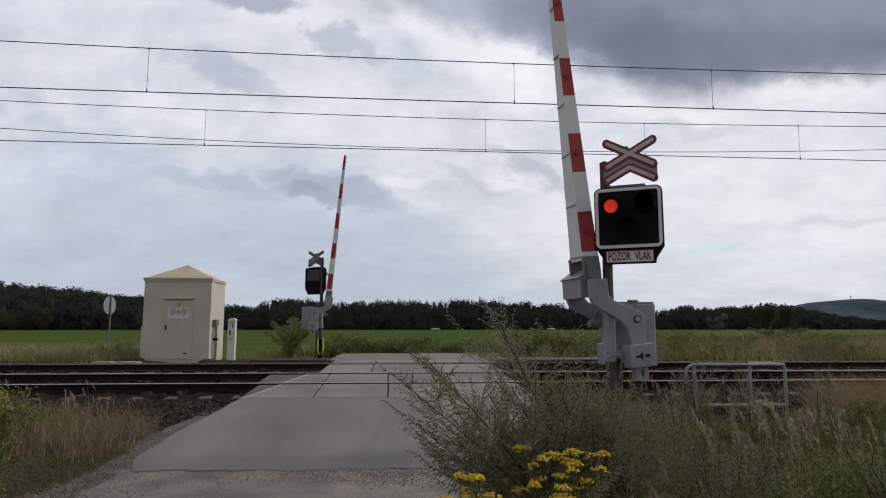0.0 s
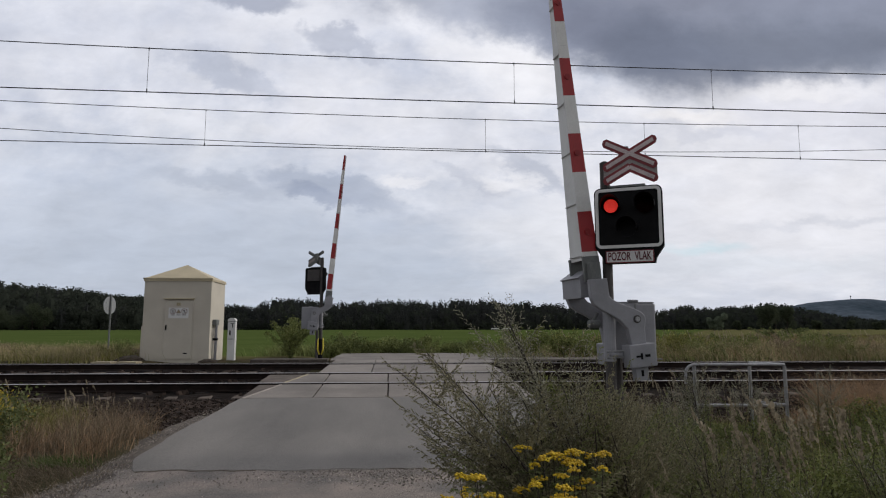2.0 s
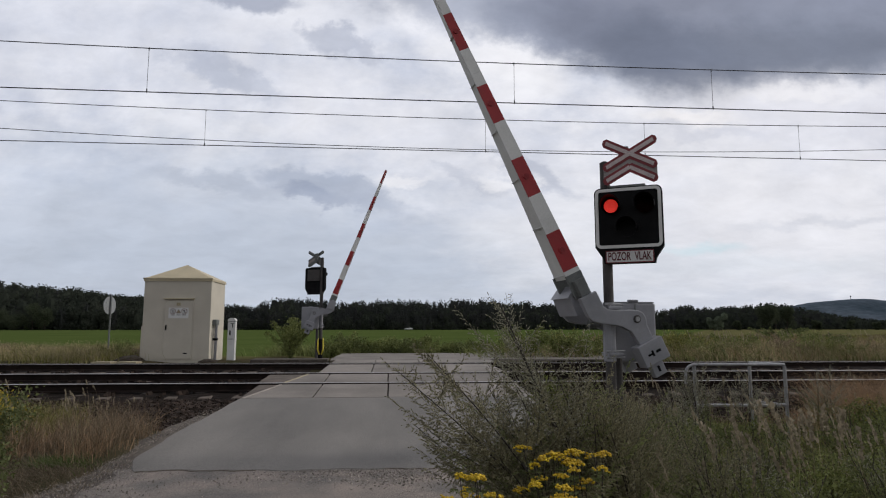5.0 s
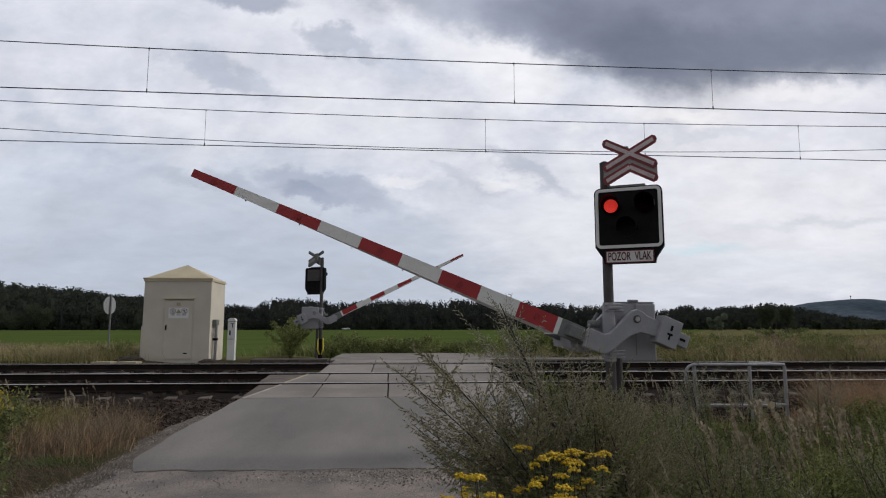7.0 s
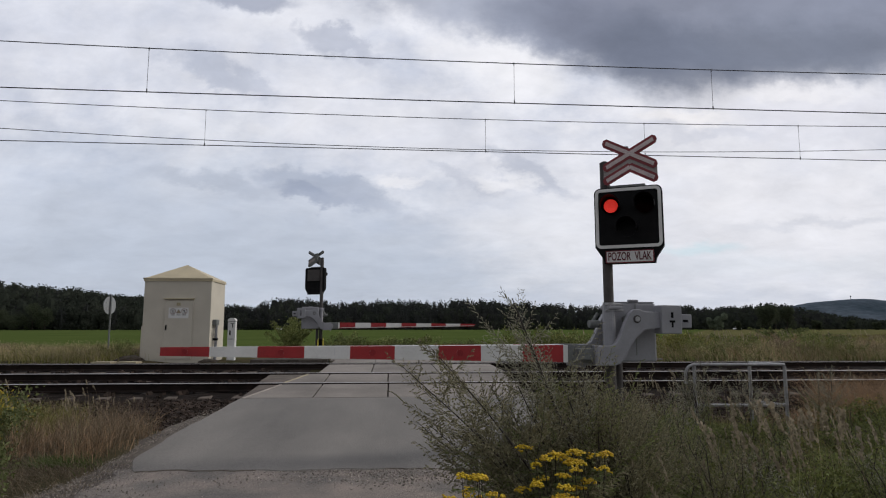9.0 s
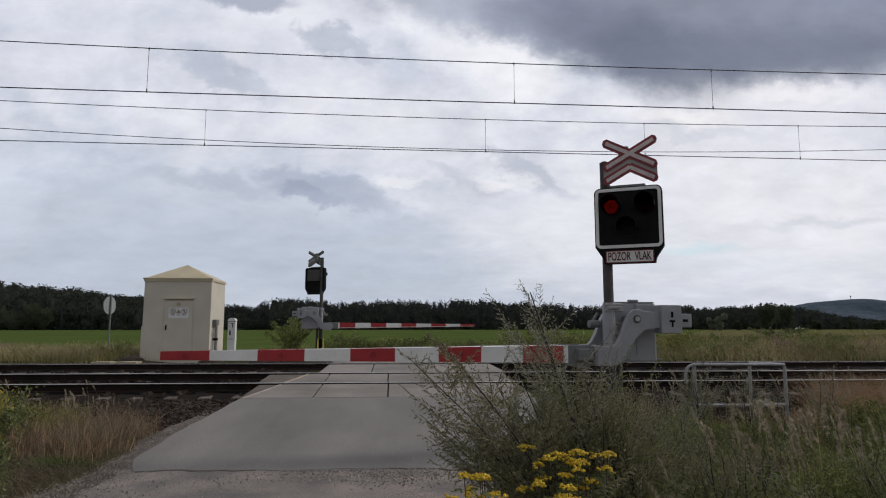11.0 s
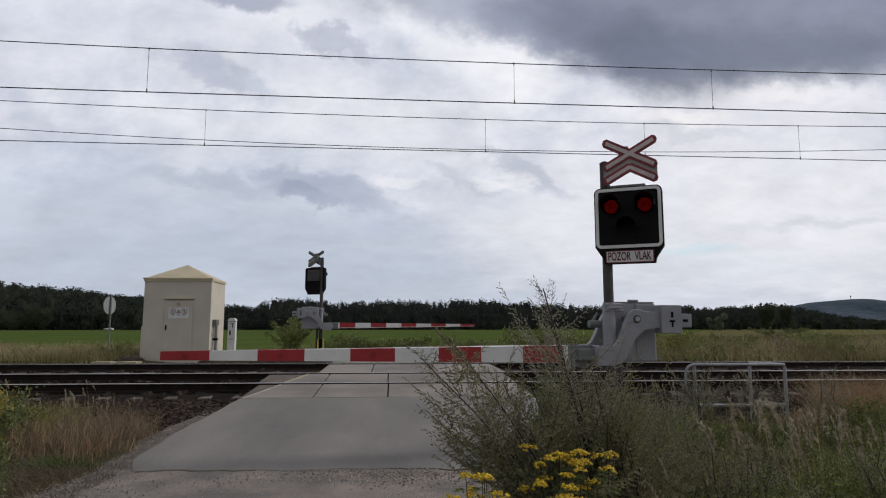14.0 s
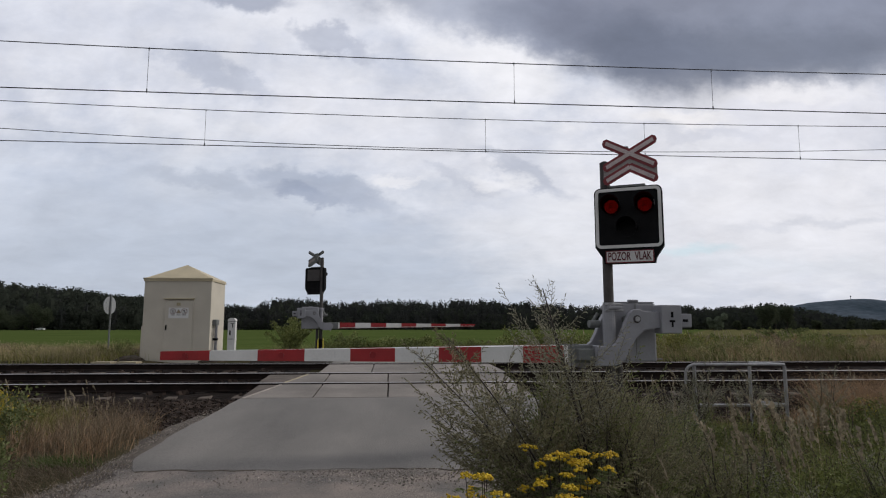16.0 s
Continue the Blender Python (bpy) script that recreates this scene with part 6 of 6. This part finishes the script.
grass("left_green_tuft", "short fresh green grass at the road edge", 1000, strip(-3.52, -3.10, 6.65, 7.3), (0.05, 0.13), (0.004, 0.009), FRESH, lean=1.0, clump=0.10)
grass("edge_litter", "trodden dead grass scattered over the dirt", 1700, strip(-3.3, -2.72, 4.7, 7.0), (0.02, 0.07), (0.003, 0.007), LITTER, lean=2.0, wind=(0.2, 0.0))
grass("left_edge_dry", "dry grass tufts at the gravel edge of the road", 1300, strip(-3.95, -3.2, 7.3, 9.3), (0.10, 0.42), (0.003, 0.007), GRASS_DRY, lean=0.9, wind=(0.3, 0.0), clump=0.06)
seed_grass("ballast_stalks", "thin dry stalks standing at the foot of the ballast", 34, strip(-7.0, -4.3, 9.0, 10.4), (0.40, 0.75), GRASS_DRY, (0.05, 0.12), 0.012)
seed_grass("bank_stalks", "thin dry stalks standing at the foot of the ballast", 60, strip(3.2, 7.0, 8.3, 10.2), (0.45, 0.85), GRASS_DRY, (0.06, 0.14), 0.012)
seed_grass("left_seeding_grass", "dry grass stalks with pale seed spikes", 45, left_verge(6.8, 10.0), (0.40, 0.62), head=(0.05, 0.10), width=0.010)
# far side of the railway
grass("far_left_straw", "pale straw along the edge of the green field", 12000, strip(-21, -9.8, 21.8, 29), (0.25, 0.75), (0.007, 0.015), STRAW, lean=0.8, wind=(-0.3, 0.0), clump=0.6)
grass("far_dry_grass", "pale dry grass strip between railway and field", 15000, strip(-20, -8.7, 22.3, 32), (0.15, 0.7), (0.008, 0.018), GRASS_PALE, lean=0.9, wind=(-0.3, 0.0), clump=0.5)
grass("far_left_green", "green grass strip between railway and field", 15000, strip(-20, -8.7, 21.6, 31), (0.15, 0.62), (0.01, 0.02), GRASS_GREEN, lean=0.9, wind=(-0.3, 0.0), clump=0.5)
grass("far_weeds", "green weeds and grass beyond the crossing road", 9000, strip(-5.2, 7.5, 25.6, 29), (0.2, 0.7), (0.012, 0.035), WEED_LEAF, lean=0.7, clump=0.35)
grass("far_right_grass", "tall straw-brown grass beyond the tracks", 9000, strip(4.2, 36, 20.9, 36), (0.25, 0.8), (0.010, 0.02), GRASS_PALE, lean=0.8, clump=0.55)
grass("far_right_dry", "brown dry grass beyond the tracks", 12000, strip(4.2, 36, 20.9, 36), (0.2, 0.75), (0.010, 0.022), RUST_GRASS, lean=0.9, clump=0.7)
grass("far_right_green", "green weeds among tall dry grass", 15000, strip(3.5, 36, 20.8, 34), (0.2, 0.8), (0.012, 0.035), WEED_LEAF, lean=0.9, clump=0.6)
grass("far_meadow_grass", "rough dry meadow beyond the tracks", 13000, wedge(33, 150), (0.3, 0.8), (0.05, 0.12), GRASS_DRY, lean=0.7, clump=1.0)
grass("far_meadow_weeds", "green weeds in the rough meadow", 16000, wedge(28, 150), (0.3, 0.9), (0.05, 0.13), GRASS_GREEN, lean=0.7, clump=0.9)
grass("far_right_straw", "pale straw beyond the tracks", 14000, strip(14, 37, 21, 34), (0.3, 0.9), (0.012, 0.024), GRASS_PALE, lean=0.8, clump=0.6)
grass("far_bank_straw", "pale straw on the bank behind the tracks", 3400, strip(10, 25, 20.9, 24), (0.3, 0.9), (0.010, 0.02), STRAW, lean=0.9, wind=(-0.4, 0.0), clump=0.7)
seed_grass("far_plumes", "pale grass plumes beyond the tracks", 260, strip(6, 34, 21.5, 34), (0.6, 0.95), head=(0.18, 0.32), width=0.05)
for k, (x, y, h) in enumerate(((-3.25, 5.4, 0.28), (-3.5, 5.9, 0.36), (-3.85, 6.4, 0.45), (-4.15, 6.9, 0.6), (-4.5, 7.4, 0.70), (-4.8, 8.0, 0.72), (-4.3, 7.3, 0.66), (-3.9, 6.9, 0.4), (-5.1, 8.6, 0.6))):
    WEEDS.append(mugwort(x, y, h, 7, -0.1, 0.5, 700 + k, "green leafy weed on the road verge", 1.2, TANSY_LEAF, (GOLDENROD, TANSY_LEAF)[k % 2]))
BUSHES = [shrub(-3.65, 23.6, 1.9, 1.52, 1, WEED_LEAF, "leafy green bush beside the far barrier", 4200),
          shrub(-1.6, 26.4, 1.5, 1.05, 2, WEED_LEAF, "low green bush beyond the crossing"),
          shrub(1.3, 27.0, 1.8, 0.95, 3, WEED_LEAF, "low green bush beyond the crossing"),
          shrub(9.5, 24.5, 2.2, 1.1, 21, WEED_LEAF, "low green bush beyond the tracks"),
          shrub(13.5, 27.0, 3.0, 1.2, 22, SHRUB_LEAF, "low green bush beyond the tracks"),
          shrub(17.0, 25.0, 2.2, 1.0, 23, WEED_LEAF, "low green bush beyond the tracks"),
          shrub(20.5, 30.0, 3.4, 1.3, 24, WEED_LEAF, "low green bush beyond the tracks"),
          shrub(24.0, 44.0, 5.0, 1.3, 25, WEED_LEAF, "broad olive bush in the rough meadow", 2600, (0.10, 0.22)),
          shrub(36.0, 52.0, 6.0, 1.4, 26, TANSY_LEAF, "broad olive bush in the rough meadow", 2600, (0.12, 0.24)),
          shrub(70.0, 110.0, 12.0, 1.9, 28, TANSY_LEAF, "broad olive bush in the rough meadow", 2600, (0.22, 0.45)),
          shrub(4.7, 21.9, 1.8, 1.25, 4, SHRUB_LEAF, "bushy green weed behind the tracks"),
          shrub(6.1, 22.2, 1.6, 1.1, 5, WEED_LEAF, "bushy green weed behind the tracks")]
BUSHES += [shrub(-4.75, 7.9, 0.9, 0.72, 6, TANSY_LEAF, "yellow-green goldenrod bush on the verge", 2600, (0.03, 0.07)),
           shrub(-4.28, 6.95, 0.8, 0.6, 31, TANSY_LEAF, "yellow-green goldenrod bush on the verge", 3200, (0.03, 0.07)),
           shrub(-3.72, 6.05, 0.7, 0.42, 32, TANSY_LEAF, "dark green leafy weed on the verge", 2400, (0.03, 0.07)),
           shrub(-3.45, 5.55, 0.6, 0.36, 33, TANSY_LEAF, "dark green leafy weed on the verge", 2000, (0.03, 0.06)),
           shrub(-4.5, 7.4, 0.7, 0.72, 34, GOLDENROD, "goldenrod with yellow flower sprays on the verge", 900, (0.02, 0.05)),
           shrub(-4.74, 8.15, 0.62, 0.62, 35, GOLDENROD, "goldenrod with yellow flower sprays on the verge", 1500, (0.03, 0.06)),
           shrub(-4.66, 8.05, 0.8, 0.48, 36, TANSY_LEAF, "dark green leafy weed on the verge", 2600, (0.03, 0.06)),
           shrub(5.78, 7.15, 0.9, 0.64, 7, SHRUB_LEAF, "yellow-green goldenrod bush on the verge", 2600, (0.03, 0.07)),
           shrub(6.35, 7.35, 0.9, 0.56, 37, SHRUB_LEAF, "yellow-green goldenrod bush on the verge", 2200, (0.03, 0.07)),
           shrub(5.76, 7.05, 0.8, 0.72, 38, GOLDENROD, "goldenrod with yellow flower sprays on the verge", 520, (0.02, 0.04)),
           shrub(2.15, 7.9, 0.7, 0.85, 8, SHRUB_LEAF, "yellow-green weed at the barrier's foot", 1400, (0.04, 0.09))]

for k, (x, h) in enumerate(((-2.4, 0.75), (-1.75, 0.95), (-0.9, 0.7), (-0.2, 0.85), (0.5, 0.75), (1.2, 0.8), (2.0, 0.6), (2.8, 0.65), (3.8, 0.7), (5.0, 0.8))):
    BUSHES.append(shrub(x, 25.9 + 0.35 * (k % 3), 1.5, h, 940 + k, (WEED_LEAF, TANSY_LEAF, SHRUB_LEAF)[k % 3], "leafy green weeds beyond the crossing road", 1800, (0.05, 0.12)))
for k, (x, y, h) in enumerate(((-9.6, 23.6, 0.75), (-10.3, 23.9, 0.6), (-8.95, 23.2, 0.5), (-11.6, 24.5, 0.55), (-13.2, 24.2, 0.6), (-14.6, 25.5, 0.7), (-12.4, 26.5, 0.6))):
    BUSHES.append(shrub(x, y, 1.1, h, 970 + k, (WEED_LEAF, SHRUB_LEAF, GRASS_DRY)[k % 3], "leafy weeds in the strip beside the field", 1300, (0.03, 0.08)))
for k, (x, y, h) in enumerate(((7.6, 22.6, 1.0), (8.8, 23.4, 0.9), (10.4, 23.0, 1.05), (11.8, 24.6, 1.0), (9.6, 26.0, 1.2), (7.0, 24.5, 1.0), (13.4, 23.2, 0.8))):
    BUSHES.append(shrub(x, y, 1.9, h, 985 + k, (SHRUB_LEAF, WEED_LEAF, GRASS_GREEN)[k % 3], "rank olive-green weeds in the dry meadow", 1900, (0.04, 0.09)))
for k in range(44):
    y = 21.6 + 11 * RNG.random() ** 1.3
    x = RNG.uniform(0.30, 0.95) * y
    BUSHES.append(shrub(x, y, RNG.uniform(1.0, 2.6), RNG.uniform(0.5, 0.95), 900 + k, (WEED_LEAF, GRASS_DRY, GRASS_GREEN, SHRUB_LEAF, RUST_GRASS, TANSY_LEAF)[k % 6],
                        "rank dry brown weeds in the meadow" if k % 3 == 1 else "rank olive-green weeds in the dry meadow", 1500, (0.04, 0.10)))


# ---------------------------------------------------------------- what moves
def motions():
    near_deg = ((0, 84.7), (3.85, 84.7), (4.2, 81.7), (4.7, 71.5), (5.2, 60), (5.8, 46.8), (6.3, 36.1), (6.5, 32.0), (6.8, 25.8), (7.0, 21.8), (7.4, 14.1), (7.5, 12.25), (7.8, 7.1),
                (8.0, 4.6), (8.2, 2.75), (8.3, 1.9), (8.4, 1.0), (8.5, 0.02), (8.6, -0.2), (8.7, 0.55),
                (8.8, 0.88), (8.9, 0.94), (9.0, 0.62), (9.1, 0.18), (9.2, -0.05), (9.4, 0.22), (9.6, 0.12), (9.8, 0.15), (16, 0.15))
    far_deg = ((0, 84.5), (3.85, 84.5), (4.2, 82.7), (4.7, 75), (5.2, 64.5), (5.8, 51), (6.3, 40.2), (6.5, 36.2), (7.0, 26.2), (7.5, 16.9), (8.0, 7.8), (8.5, 3.5), (8.9, 0.4), (9.1, 0), (16, 0))
    for (b, rig), degs in zip(BARRIERS, (near_deg, far_deg)):
        walk(rig, [(t, pose(PIVOT[0], 0, PIVOT[1], 0, -a, 0)) for t, a in degs])
    # flashing lamps: the light unit comes forward through its lens when lit
    half, first = 0.4972, 0.09
    for _, leds in SIGNALS:
        for i, (led, lm) in enumerate(leds):
            on = lm @ pose(0, 0.066, 0)
            dim = lm @ pose(0, 0.022, 0)
            off = lm @ pose(0, -0.045, 0)
            lit = i == 0
            rows = [(0, on if lit else off)]
            for n in range(33):
                t = first + half * n
                lit = (n % 2 == 1) if i == 0 else (n % 2 == 0)
                c = math.floor(t * 30)
                e = max(c, math.ceil((t - 0.018) * 30)) if lit else c
                rows += [((e - 1) / 30, off if lit else on), (e / 30, dim)] + ([((c + 1) / 30, dim)] if e == c else []) + [((c + 2) / 30, on if lit else off)]
            rows = [r for r in rows if r[0] < 15.98] + [(16.0, dim)]
            walk(led, rows)
    # wind in the tall weeds: lean of the tops, degrees
    sway = ((0, -5.0), (0.5, -6.6), (1.0, -1.4), (1.5, -0.4), (2.0, -3.2), (2.5, -4.7), (3.0, -4.3), (3.5, -3.6), (4.0, -5.6), (4.7, -2.5), (5.4, -4.6), (6.0, -2.8), (6.5, -4.4), (7.0, -3.3),
            (7.5, -3.3), (8.0, -3.7), (8.5, -3.5), (9.0, -0.7), (9.7, 1.5), (10.4, -1.0), (11.0, 3.0), (11.5, 4.8), (12.0, 2.5), (12.5, -1.4), (13.0, 3.6), (13.5, 7.2),
            (14.0, 5.6), (14.5, 5.0), (15.0, 3.1), (15.5, 3.0), (16.0, 5.5))
    for k, ob in enumerate(MUGWORTS):
        p = ob.matrix_basis.translation.copy()
        gain, lag = (0.95, 0.0) if k == 0 else ((0.42 if k < 6 else 0.4) + 0.15 * ((k * 37) % 10) / 10, 0.03 * (k % 5))
        rows = [(min(16.0, t + lag) if t else 0, pose(*p, 0.25 * a * gain, a * gain, 0)) for t, a in sway if t + lag <= 15.9 or t == 16.0]
        walk(ob, rows)
    for k, ob in enumerate(WEEDS):
        p = ob.matrix_basis.translation.copy()
        walk(ob, [(t, pose(*p, 0, 0.35 * a * (0.8 + 0.08 * (k % 6)), 0)) for t, a in sway])
    for k, ob in enumerate(TANSIES):
        p = ob.matrix_basis.translation.copy()
        walk(ob, [(t, pose(*p, 0, 0.22 * a * (1 + 0.1 * (k % 3)), 0)) for t, a in sway])
    for ob, way, rows in ((CARS[0], 0, ((0, 23.3), (1, 42), (4, 98.8), (9, 188.7), (12.5, 251.6), (16, 314))),
                          (CARS[1], 180, ((0, 86.1), (2, 55.5), (4, 25), (13.5, -135.2), (16, -177)))):
        p = ob.matrix_basis.translation.copy()
        walk(ob, [(t, pose(x, p.y, p.z, 0, 0, way)) for t, x in rows])
    walk(SKY, [(0, pose(*EYE, 0, 0, -4.7)), (16, pose(*EYE, 0, 0, -3.7))])


motions()
